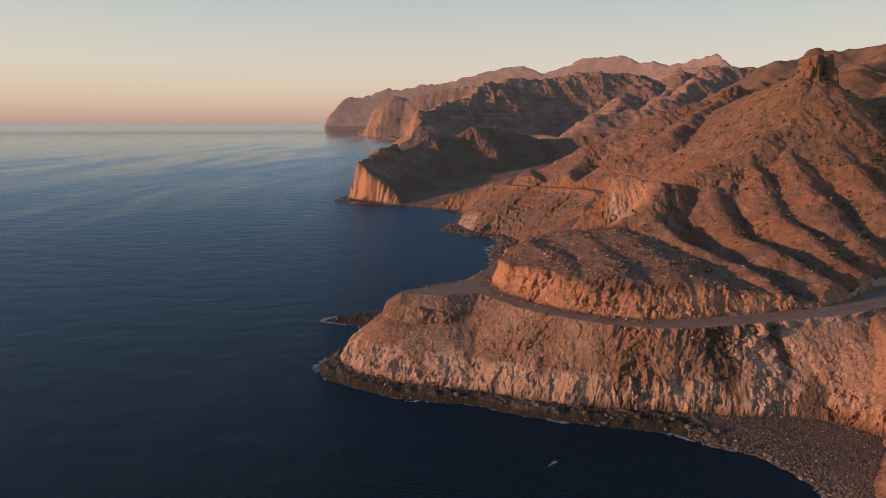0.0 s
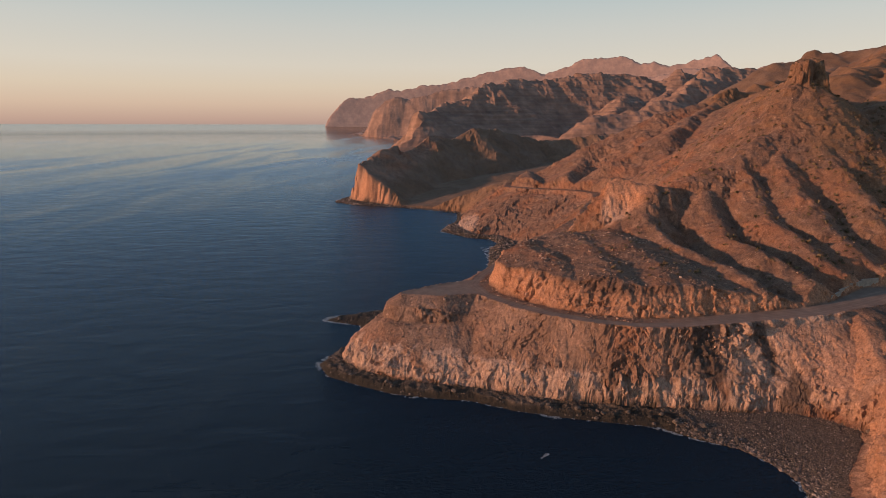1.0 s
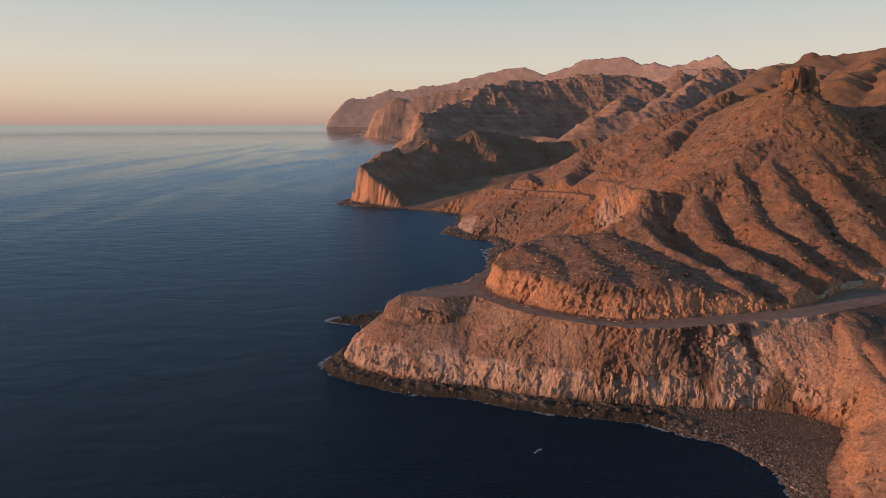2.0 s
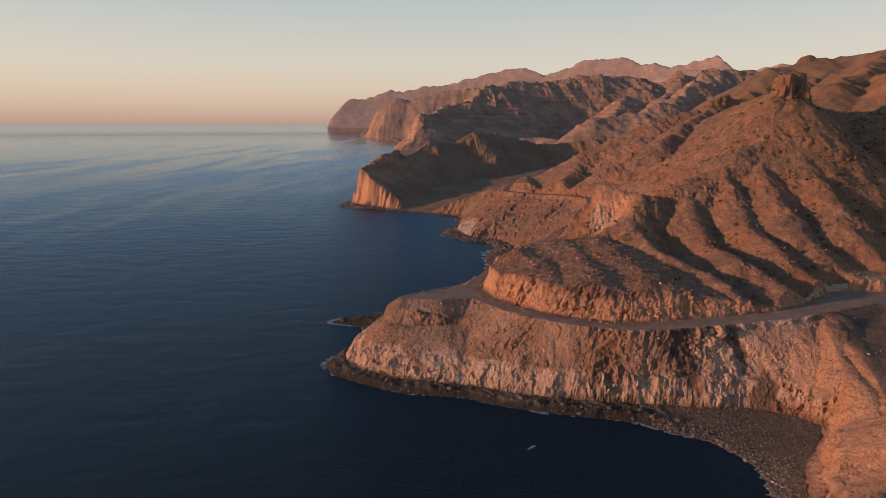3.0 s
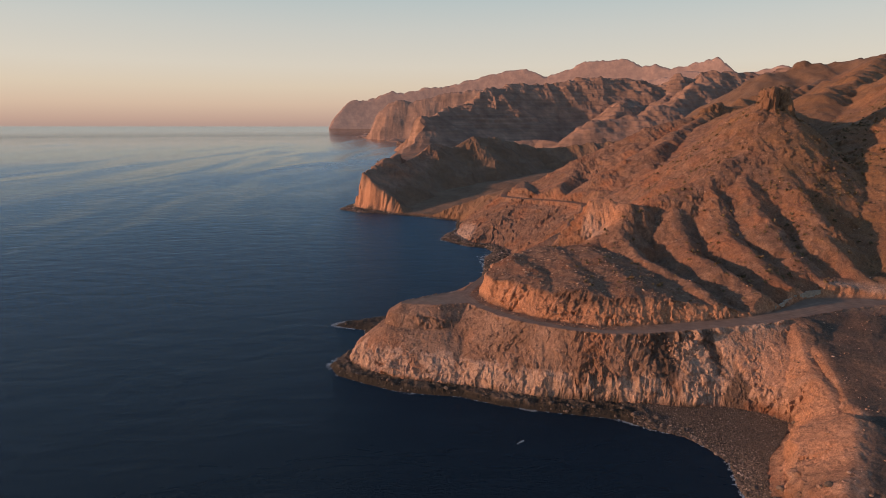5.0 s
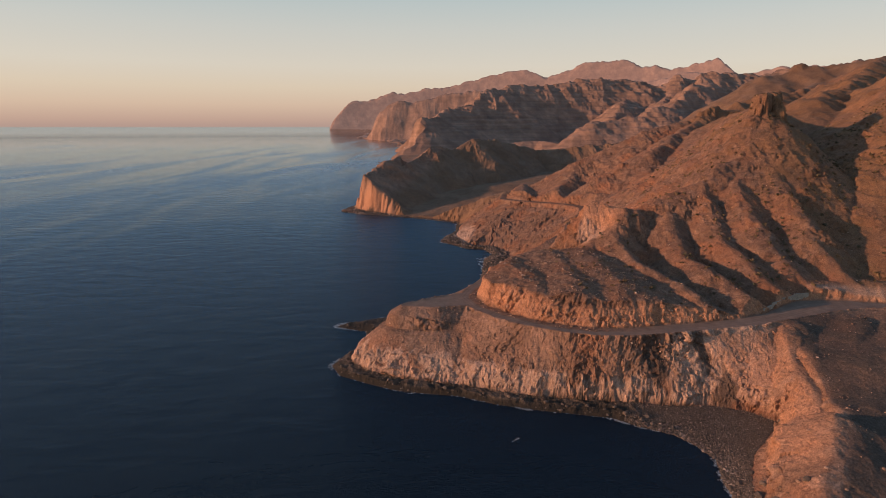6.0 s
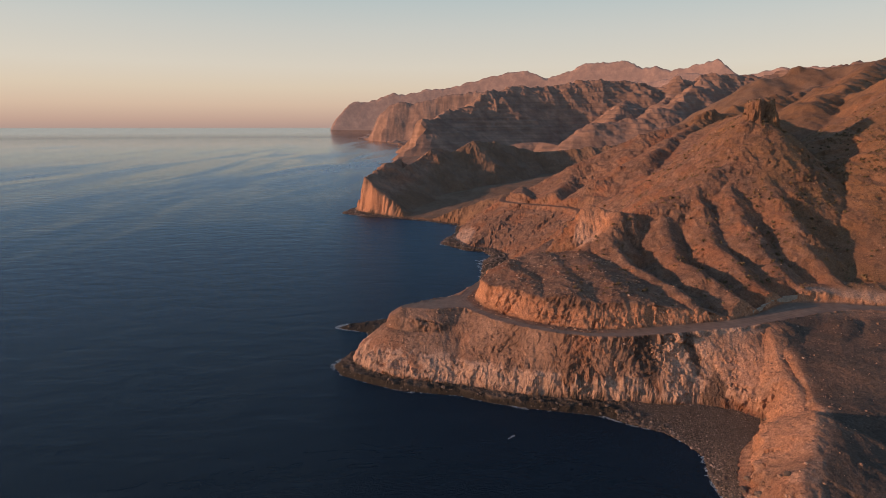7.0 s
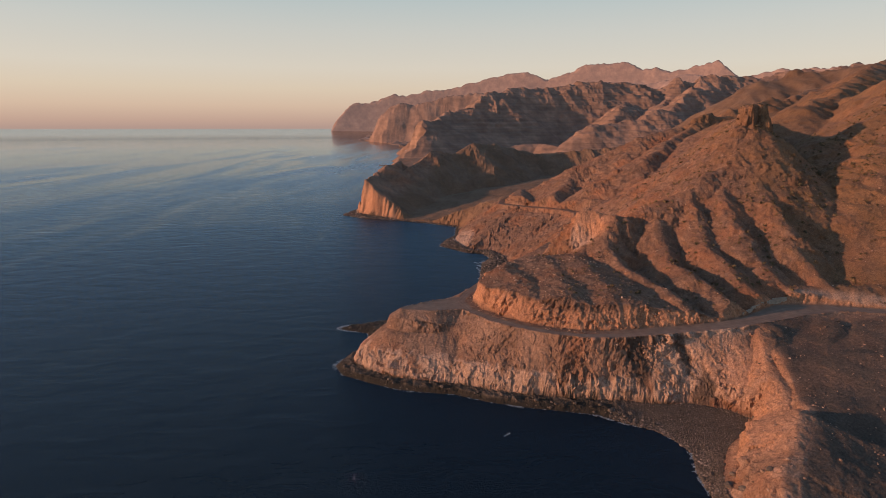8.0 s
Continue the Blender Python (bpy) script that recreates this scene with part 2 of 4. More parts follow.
def land(X, Y):
    """The height of the ground, and what it is made of, over the plan."""
    wx, wy = X + 2.6 * fbm(X + 300, Y, 22, 3), Y + 2.6 * fbm(X, Y + 700, 22, 3)
    isin = inside(X, Y, LAND)
    dC, sC, _, _ = nearest(X, Y, COAST + COAST2[:-3])
    dC = np.where(isin, dC, -dC)
    dF, sF, _, sideF = nearest(X, Y, FOOT)
    up_foot = -sideF * dF                        # + on the land side of the cliff's foot
    dR, sR, zR, sideR = nearest(X, Y, ROAD)
    inner = sideR < 0                            # the hill's side of the road
    half = HALF + 3.0 * np.exp(-((X - 80) ** 2 + (Y - 332) ** 2) / 300.0)
    half = half + 5.0 * np.exp(-((X - 167) ** 2 + (Y - 212) ** 2) / 420.0)
    dP, _, wide, _ = nearest(X, Y, PULLOUT)
    d_in = np.maximum(dR - half, 0)
    d_edge = np.where(Y < 300, np.minimum(d_in, np.maximum(dP - wide, 0)), d_in)
    rough = fbm(X, Y, 14, 5, 0.52)
    small = fbm(X + 50, Y, 2.6, 3, 0.6)

    # hills: ridges and spurs, rounded by scree
    hill = np.full(X.shape, 2.0)
    for crest, slope in HILLS:
        hill = np.maximum(hill, tent(wx, wy, crest, slope, 3.5) - np.where(slope > 0.7, 0.8, 0.0))
    ledge = np.maximum(noise2(X / 26 + 4, Y / 26), 0) * (1 - np.abs(((hill + 2 * rough) / 9.0) % 1 * 2 - 1)) * 1.5
    hill = hill + ((0.55 + 0.75 * step(60, 100, hill) * step(210, 150, X)) * rough + (0.3 + 0.45 * step(60, 95, hill) * step(0.0, 0.4, noise2(X / 35, Y / 35 + 8))) * (ridged(wx, wy, 9, 4, 0.55) - 0.6)) * (1 - 0.4 * step(640, 700, Y)) + 0.12 * small + ledge
    hill = hill + 3.6 * step(640, 690, Y) * step(12, 34, hill) * (ridged(wx * 0.9 + wy * 0.25, wy * 0.3 - wx * 0.3, 52, 4, 0.5) - 0.8)
    hill = hill + step(40, 62, hill) * (Y < 640) * (1.3 * (ridged(wx * 0.9 + wy * 0.4, wy * 0.45 - wx * 0.2, 17, 4, 0.55) - 0.75) * step(-0.25, 0.3, noise2(X / 48 + 2, Y / 48)) + 1.1 * step(0.1, 0.5, noise2(X / 20, Y / 20 + 3)) * np.abs(noise2(X / 4, Y / 4)))
    cap = tent(X, Y, [(210, 350, 0), (226, 360, 0)], 1.0, 0.1) + 9 + 5.0 * fbm(X, Y, 12, 4, 0.6)
    hill = np.maximum(hill, hill + (np.interp(X, [200, 210, 226, 244], [126, 130, 129, 121]) + 2.6 * rough - hill) * step(0, 6.0 + 0.22 * np.maximum(X - 212, 0), cap))
    knob = 14 - np.hypot(X - 600, Y - 1000) + 3 * rough
    hill = hill + 7 * step(0, 6, knob)
    hill = hill + 4.5 * step(105, 140, hill) * step(255, 320, X) * step(640, 560, Y - 0.4 * X) * (ridged(wx, wy, 44, 4, 0.5) - 0.7)
    gap = tent(X, Y, [(286, 618, 0), (296, 626, 0)], 1.0, 0.1) + 9 + 3 * rough
    hill = hill + 4 * step(0, 3, gap)

    # below the road: from the cliff's foot up to the road's edge
    left = step(16, -6, X) * (Y < 300)
    far = step(285, 330, Y)
    sw = sF + 2.5 * fbm(X, Y, 9, 2) + 0.25 * d_edge
    butt = ridged(sw, up_foot * 0.25, 10.0, 2, 0.4) - 0.5
    ribs = fbm(sw, d_edge * 0.3, 6.5, 3, 0.5)
    fade_top = step(0, 7, d_edge)
    f = up_foot + (0.75 * butt * step(11, 1.5, up_foot) + 0.3 * ribs) * np.interp(X, [60, 100], [1.0, 0.45]) * fade_top * (1 - 0.3 * far)
    f = np.maximum(f, 0)
    u = f / (f + d_edge + 0.01)
    cliff = np.interp(u, [0, 0.09, 0.22, 0.36, 1.0], [0, 0.17, 0.36, 0.46, 1.0])
    tiers = np.interp(u, [0, 0.09, 0.22, 0.55, 0.66, 0.74, 0.88, 1.0], [0, 0.19, 0.36, 0.62, 0.66, 0.86, 0.95, 1.0])
    scree = np.interp(u, [0, 0.06, 0.12, 1.0], [0, 0.10, 0.17, 1.0])
    prof = cliff * (1 - left) + tiers * left
    prof = prof * (1 - far) + scree * far
    zfoot = 2.0
    gully = ridged(sw, d_edge * 0.1, 8, 3, 0.5) * far
    apron = zfoot + (zR - zfoot) * prof + (0.4 * rough + 0.12 * small - 1.9 * gully) * step(0, 4, d_edge) * step(0, 3, f)
    rill = np.abs(noise2(sw / 2.6, d_edge * 0.05)) + 0.6 * np.abs(noise2(sw / 1.2 + 9, d_edge * 0.08))
    apron = apron + (rill - 0.45) * np.interp(X, [60, 100], [0.32, 0.3]) * step(0.30, 0.5, u) * step(0.5, 3, d_edge) * (1 - far)
    # the foreland: a table of low ridges and gullies that breaks off to the beach
    fore = 13.5 + 0.21 * (Y - 127) + 0.02 * (X - 150)
    face = np.full(X.shape, -99.0)
    bx, by = X + 0.5 * (wx - X), Y + 0.5 * (wy - Y)
    for line, west, east in BROWS:
        d, _, zb, side = nearest(bx, by, line)
        if line[-1][1] == 66:                    # the knoll grows steeper seawards and at its foot
            west = np.interp(Y, [98, 118], [1.0, 0.62]) + 0.5 * step(140, 132, Y) * step(14, 18, d)
        fall = np.where(side > 0, east, west) * (np.sqrt(d * d + 2.2) - 1.5)
        fore, face = np.maximum(fore, zb - fall), np.maximum(face, np.where((Y < 188) & (np.asarray(west) > 0.6), zb - fall, -99))
    rub = 0.28 * rough + 0.2 * small
    fore = np.maximum(fore, 1.2) + 0.6 * rub + 0.3 * (ridged(wx - 0.5 * wy, wy * 0.35, 16, 4) - 0.4)
    fore = zR + (fore - zR) * step(0, 9, d_edge)
    brow_x = np.interp(Y, BROW_Y, BROW_X)
    right = step(-2, 4, X - brow_x) * step(206, 190, Y) * step(132, 138, X + np.maximum(170 - Y, 0))
    apron = apron * (1 - right) + right * fore
    foot_fade = step(-0.5, 6.5, up_foot + 0.7 * butt * step(120, 140, Y))
    face = (face + rub) * foot_fade + zfoot * (1 - foot_fade)
    apron = np.where((Y < 186) & (X > 92), np.maximum(apron, face), apron)
    for (ax, ay), (bx, by), depth, width in SCARS:
        d = nearest(X, Y, [(ax, ay), (bx, by)])[0]
        apron = apron - depth * np.exp(-(d / width) ** 2) * step(0, 3, d_edge) * step(0, 4, up_foot)
    fan = np.zeros(X.shape)
    for line, width, depth in FANS:
        d = nearest(X, Y, line)[0] + 0.9 * rough + 0.5 * small
        fan = np.maximum(fan, step(width, 0.55 * width, d) * step(-2, 0.5, up_foot))
        apron = apron - depth * np.exp(-(d / width) ** 2) * step(0, 3, d_edge) * step(0, 4, up_foot)
    fan = 0.75 * fan * (~inner) * (Y < 215)
    # the bench or beach under the cliff
    w = np.clip(dC / np.maximum(dC + np.maximum(-up_foot, 0), 0.5), 0, 1)
    beach = step(72, 88, X) * step(175, 164, Y) * step(96, 108, Y)
    shelf = np.where(dC > 0, 0.15 + 1.55 * step(0.0, 0.35, w) + 0.5 * w, 0.1 + 0.6 * dC)
    strand = np.where(dC > 0, 0.05 + 2.2 * w, 0.1 + 0.3 * dC)
    bench = shelf * (1 - beach) + strand * beach
    bench = bench + (1 - beach) * (0.42 * ridged(X, Y, 6.0, 4, 0.6) - 0.2) * step(-2, 1.5, dC)
    bench = bench + beach * 0.07 * np.sin((dC + 2.2 * fbm(X, Y, 20, 2)) * 1.1) * step(0, 4, dC)
    sea_side = np.where(up_foot > 0, apron, bench)
    # above the road: the cut bank, then the hill
    lean = np.interp(X, [24, 34, 60, 120, 160], [3.4, 2.0, 1.15, 1.8, 1.8])
    crumble = fbm(sR + 0.4 * d_in, d_in * 0.35, 3.6, 4, 0.6)
    bank = zR + lean * d_in + (1.2 * crumble + 0.5 * rough) * step(0, 2.5, d_in)
    hill_side = np.maximum(np.minimum(hill, bank), zR - 0.25 * d_in * step(30, 120, dR))
    flat = d_edge <= 0
    z = np.where(inner & (dR > half), hill_side, sea_side)
    z = np.where(flat & (~inner | (dR < half)) & (up_foot > 0), zR + 0.12 * rough, z)
    # the bay and the headland beyond the road's end
    ledge_w = np.interp(X, [-150, -112, -84, -60, -30], [26, 15, 11, 4, 3])
    column = fbm(sC * 1.0, dC * 0.1, 6, 3, 0.6)
    limit = np.where(dC > 0, 0.3 + 0.12 * dC + np.interp(X, [-86, -62], [3.6, 0.85]) * np.maximum(dC - ledge_w + 3.0 * column, 0), 0.45 * dC)
    plain = np.where(dC > 0, 0.3 + 0.10 * dC + 0.05 * np.clip(dC - 25, 0, 150) + 0.5 * rough * step(0, 20, dC), 0.45 * dC)
    headland = np.where(dC > 0, np.maximum(np.minimum(hill, limit), plain), 0.45 * dC)
    mix = step(585, 615, Y - 0.25 * X)
    z = z * (1 - mix) + headland * mix
    z = z + 0.55 * np.exp(-((d_edge - 0.5) / 0.6) ** 2) * (d_edge > 0) * (~inner) * (Y < 300) * (0.6 + 0.6 * small)
    z = np.where(dC < 0, np.minimum(z, 0.1 + 0.5 * dC), z)

    near = 1 - step(0.3, 0.7, mix)
    road = step(half + 0.7, half - 0.9, dR)
    road = road * np.interp(sR, [330, 372], [1.0, 0.2])
    road = np.maximum(road, flat * (~inner) * (Y < 300)) * near
    pale = (~inner) * near * step(112, 96, X + 0.25 * (150 - Y)) * 0.88 * step(0.38, 0.28, u + 0.30 * np.abs(noise2(sw / 7.5, 3.0 + 0.06 * d_edge)) + 0.06 * rough + 0.03 * small) * step(-0.5, 0.8, up_foot)
    pale = pale * (1 - far * step(14, 30, np.hypot(X - 12, (Y - 530) * 0.7)))
    pale = np.maximum(pale, 0.85 * inner * step(10, 5, np.hypot(X - 88, Y - 288) + 2 * rough) * step(0, 1, d_in))
    pale = np.maximum(pale, 0.45 * (np.abs(X - brow_x + 6) < 14) * step(0.0, 0.45, noise2(X / 7, Y / 7)) * (Y < 160) * (X > 92) * (up_foot > 0.5))
    pale = np.maximum(pale, 0.35 * (mix > 0.5) * step(-58, -70, X) * step(-2, 3, hill - limit) * step(ledge_w - 2, ledge_w + 1, dC) * step(30, 22, dC))
    dry = (~inner) * near * (Y < 300) * (1 - road) * step(0.5, 2.5, up_foot)
    pale = np.maximum(pale, dry * (1 - right) * (0.12 + 0.18 * step(-0.3, 0.5, noise2(X / 16, Y / 16))))
    pale = np.maximum(pale, dry * step(96, 116, X) * step(150, 132, X - 0.2 * Y + 36) * (0.3 + 0.4 * step(0.0, 0.5, fbm(X, Y, 9, 3))))
    pale = np.maximum(pale, dry * step(84, 100, X) * step(140, 128, X) * step(150, 163, Y) * (0.7 + 0.3 * step(-0.2, 0.4, fbm(X + 5, Y, 11, 3))))
    pale = np.maximum(pale, 0.13 * (mix > 0.5) * step(0, 20, dC) * (0.5 + step(-0.2, 0.4, fbm(X, Y, 40, 3))))
    pale = np.maximum(pale, 0.7 * inner * step(172, 182, X) * step(290, 262, X) * step(9, 4, d_in) * step(0, 0.8, d_in) * (Y < 260))
    bench_mask = np.where((up_foot < 0.3 * small) & (mix < 0.5), 1.0, step(ledge_w + 1, ledge_w - 2, dC) * (mix > 0.5))
    wet = bench_mask * step(3.2, 1.4, z + 0.8 * rough + 0.3 * small + 1.6 * beach)
    face = (~inner) * near * step(104, 122, X) * step(0.1, 0.3, u) * step(0.98, 0.85, u) * (Y > 140)
    scrub_shade = inner * near * step(176, 212, X + 12 * rough) * step(470, 400, Y) * (0.55 + 0.45 * step(-0.3, 0.3, noise2(X / 22, Y / 22 + 5)))
    # the shade on the upland behind the crag is put in as darker ground
    scrub_shade = np.maximum(scrub_shade, 0.85 * step(760, 660, Y) * step(400, 470, Y) * step(240, 290, X))
    # the headland's landward slope is darkened
    scrub_shade = np.maximum(scrub_shade, 0.9 * (mix > 0.5) * step(-74, -60, X - 0.35 * (Y - 716)))
    cut = inner * near * step(7, 4, d_in) * step(0, 0.6, d_in) * step(1.0, -1.5, bank - hill)
    cut = cut * step(470, 380, Y)
    cut = np.maximum(cut, 0.6 * face)
    cut = np.maximum(cut, 0.9 * inner * step(17, 9, np.hypot(X - 97, (Y - 300) * 0.8) + 3 * rough) * step(0, 2, d_in))
    cut = np.maximum(cut, 0.65 * dry * step(100, 112, X) * step(164, 152, Y) * (1 - right))
    # the headland's seaward cliff is coloured a lighter orange
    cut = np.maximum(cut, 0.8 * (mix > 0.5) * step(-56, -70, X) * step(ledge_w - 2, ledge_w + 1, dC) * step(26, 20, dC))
    lane = np.clip(dR / HALF, 0, 1) * (dR < half)
    deposit = fan * step(3.4, 2.0, np.hypot(X - 112, Y - 172.5) + 0.8 * rough)
    pale = np.maximum(pale * (1 - fan), deposit)
    cut = cut * (1 - fan)
    # the foreland east of the brow is darkened with the same colour
    fan = np.maximum(fan, right * dry * (0.85 + 0.15 * step(-0.3, 0.3, noise2(X / 13, Y / 13))) * step(2, 8, X - brow_x))
    # the headland's landward slope takes some of this dark colour as well
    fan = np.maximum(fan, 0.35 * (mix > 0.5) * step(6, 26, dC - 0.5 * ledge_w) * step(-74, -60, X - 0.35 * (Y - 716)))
    return z, road, pale, bench_mask, wet, cut, lane, scrub_shade, fan * (1 - deposit)


# ---- materials ----
def material(name):
    m = bpy.data.materials.new(name)
    m.use_nodes = True
    nt = m.node_tree
    return m, nt, nt.nodes["Principled BSDF"]


def node(nt, kind, **values):
    n = nt.nodes.new(kind)
    for key, value in values.items():
        n.inputs[key.replace("_", " ")].default_value = value
    return n


def ramp(nt, fac, stops):
    n = nt.nodes.new("ShaderNodeValToRGB")
    while len(n.color_ramp.elements) < len(stops):
        n.color_ramp.elements.new(0.5)
    for e, (p, c) in zip(n.color_ramp.elements, stops):
        e.position, e.color = p, (*c, 1)
    nt.links.new(fac, n.inputs["Fac"])
    return n.outputs["Color"]


def blend(nt, fac, a, b, mode="MIX"):
    n = nt.nodes.new("ShaderNodeMix")
    n.data_type, n.blend_type = "RGBA", mode
    for socket, value in ((n.inputs["Factor"], fac), (n.inputs["A"], a), (n.inputs["B"], b)):
        if isinstance(value, bpy.types.NodeSocket):
            nt.links.new(value, socket)
        elif isinstance(value, tuple):
            socket.default_value = (*value, 1)
        else:
            socket.default_value = value
    return n.outputs["Result"]


def noise_tex(nt, vec, scale, detail=6.0, rough=0.6, distortion=0.0):
    n = node(nt, "ShaderNodeTexNoise", Scale=scale, Detail=detail, Roughness=rough, Distortion=distortion)
    nt.links.new(vec, n.inputs["Vector"])
    return n.outputs["Fac"]


def mask(nt, name):
    n = nt.nodes.new("ShaderNodeAttribute")
    n.attribute_name = name
    return n.outputs["Fac"]


def ground_material():
    m, nt, bsdf = material("volcanic ground")
    geo = nt.nodes.new("ShaderNodeNewGeometry")
    pos = geo.outputs["Position"]
    big = noise_tex(nt, pos, 0.035, 5, 0.6)
    mid = noise_tex(nt, pos, 0.22, 9, 0.68)
    fine = noise_tex(nt, pos, 1.5, 8, 0.75)
    grit = node(nt, "ShaderNodeTexVoronoi", Scale=2.4, Randomness=1.0)
    nt.links.new(pos, grit.inputs["Vector"])
    hill = ramp(nt, mid, [(0.25, (0.095, 0.058, 0.043)), (0.5, (0.175, 0.099, 0.068)), (0.75, (0.29, 0.170, 0.118))])
    red = ramp(nt, fine, [(0.3, (0.155, 0.071, 0.043)), (0.7, (0.30, 0.136, 0.078))])
    col = blend(nt, ramp(nt, big, [(0.48, (0, 0, 0)), (0.66, (1, 1, 1))]), hill, red)
    dull = ramp(nt, fine, [(0.3, (0.125, 0.070, 0.040)), (0.7, (0.24, 0.128, 0.070))])
    col = blend(nt, mask(nt, "scrub_shade"), col, dull)
    pale = ramp(nt, fine, [(0.25, (0.245, 0.157, 0.117)), (0.5, (0.41, 0.268, 0.20)), (0.75, (0.54, 0.37, 0.29))])
    col = blend(nt, mask(nt, "pale"), col, pale)
    cut = ramp(nt, fine, [(0.3, (0.24, 0.115, 0.068)), (0.6, (0.44, 0.225, 0.135)), (0.8, (0.55, 0.33, 0.215))])
    col = blend(nt, mask(nt, "cut"), col, cut)
    beach = ramp(nt, fine, [(0.3, (0.066, 0.048, 0.037)), (0.55, (0.15, 0.108, 0.082)), (0.75, (0.26, 0.19, 0.15))])
    col = blend(nt, mask(nt, "bench"), col, beach)
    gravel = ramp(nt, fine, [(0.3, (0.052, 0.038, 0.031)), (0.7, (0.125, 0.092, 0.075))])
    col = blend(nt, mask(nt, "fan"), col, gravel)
    speck = ramp(nt, grit.outputs["Color"], [(0.0, (0.84, 0.83, 0.82)), (0.6, (1.0, 1.0, 1.0)), (1.0, (1.18, 1.17, 1.16))])
    col = blend(nt, 1.0, col, speck, "MULTIPLY")
    patch = noise_tex(nt, pos, 0.42, 4, 0.55, 1.5)
    col = blend(nt, 1.0, col, ramp(nt, patch, [(0.30, (0.86, 0.85, 0.84)), (0.45, (0.97, 0.97, 0.97)), (0.58, (1.02, 1.02, 1.02)), (0.72, (1.16, 1.16, 1.17))]), "MULTIPLY")
    # broad stains, and fine streaks down the faces
    tall = node(nt, "ShaderNodeMapping", Scale=(1.0, 1.0, 0.38))
    nt.links.new(pos, tall.inputs["Vector"])
    stain = noise_tex(nt, tall.outputs["Vector"], 0.055, 5, 0.6, 0.8)
    col = blend(nt, 1.0, col, ramp(nt, stain, [(0.32, (0.84, 0.83, 0.84)), (0.5, (1.0, 1.0, 1.0)), (0.68, (1.2, 1.17, 1.15))]), "MULTIPLY")
    streaks = noise_tex(nt, tall.outputs["Vector"], 1.25, 7, 0.7, 0.3)
    col = blend(nt, 1.0, col, ramp(nt, streaks, [(0.36, (0.70, 0.68, 0.68)), (0.45, (0.94, 0.94, 0.94)), (0.56, (1.04, 1.04, 1.04)), (0.66, (1.28, 1.27, 1.26))]), "MULTIPLY")
    road = ramp(nt, mid, [(0.3, (0.135, 0.090, 0.071)), (0.7, (0.225, 0.152, 0.118))])
    lane = ramp(nt, mask(nt, "lane"), [(0.0, (1, 1, 1)), (0.16, (0.8, 0.8, 0.8)), (0.36, (1.15, 1.15, 1.15)), (0.55, (0.78, 0.78, 0.78)), (0.75, (1.2, 1.15, 1.1)), (1.0, (0.85, 0.82, 0.8))])
    road = blend(nt, 0.5, road, lane, "MULTIPLY")
    col = blend(nt, mask(nt, "road"), col, road)
    col = blend(nt, mask(nt, "wet"), col, (0.034, 0.027, 0.021))
    nt.links.new(col, bsdf.inputs["Base Color"])
    bsdf.inputs["Roughness"].default_value = 0.95
    bsdf.inputs["Specular IOR Level"].default_value = 0.2
    smooth = nt.nodes.new("ShaderNodeMath")
    smooth.operation = "MULTIPLY_ADD"
    nt.links.new(mask(nt, "road"), smooth.inputs[0])
    smooth.inputs[1].default_value, smooth.inputs[2].default_value = -0.8, 0.9
    split = noise_tex(nt, tall.outputs["Vector"], 0.75, 9, 0.72, 0.6)
    away = nt.nodes.new("ShaderNodeVectorMath")
    away.operation = "LENGTH"
    nt.links.new(pos, away.inputs[0])
    softer = node(nt, "ShaderNodeMapRange")
    for key, value in (("From Min", 350.0), ("From Max", 750.0), ("To Min", 1.0), ("To Max", 0.3)):
        softer.inputs[key].default_value = value
    nt.links.new(away.outputs["Value"], softer.inputs["Value"])
    relief = nt.nodes.new("ShaderNodeMath")
    relief.operation = "MULTIPLY"
    nt.links.new(smooth.outputs["Value"], relief.inputs[0])
    nt.links.new(softer.outputs["Result"], relief.inputs[1])
    last = None
    for height, strength, distance in ((mid, 0.6, 0.7), (split, 0.8, 0.7), (fine, 0.9, 0.3), (grit.outputs["Distance"], 0.7, 0.06)):
        bump = node(nt, "ShaderNodeBump", Strength=strength, Distance=distance)
        nt.links.new(height, bump.inputs["Height"])
        nt.links.new(relief.outputs["Value"], bump.inputs["Strength"])
        if last:
            nt.links.new(last, bump.inputs["Normal"])
        last = bump.outputs["Normal"]
    nt.links.new(last, bsdf.inputs["Normal"])
    return m


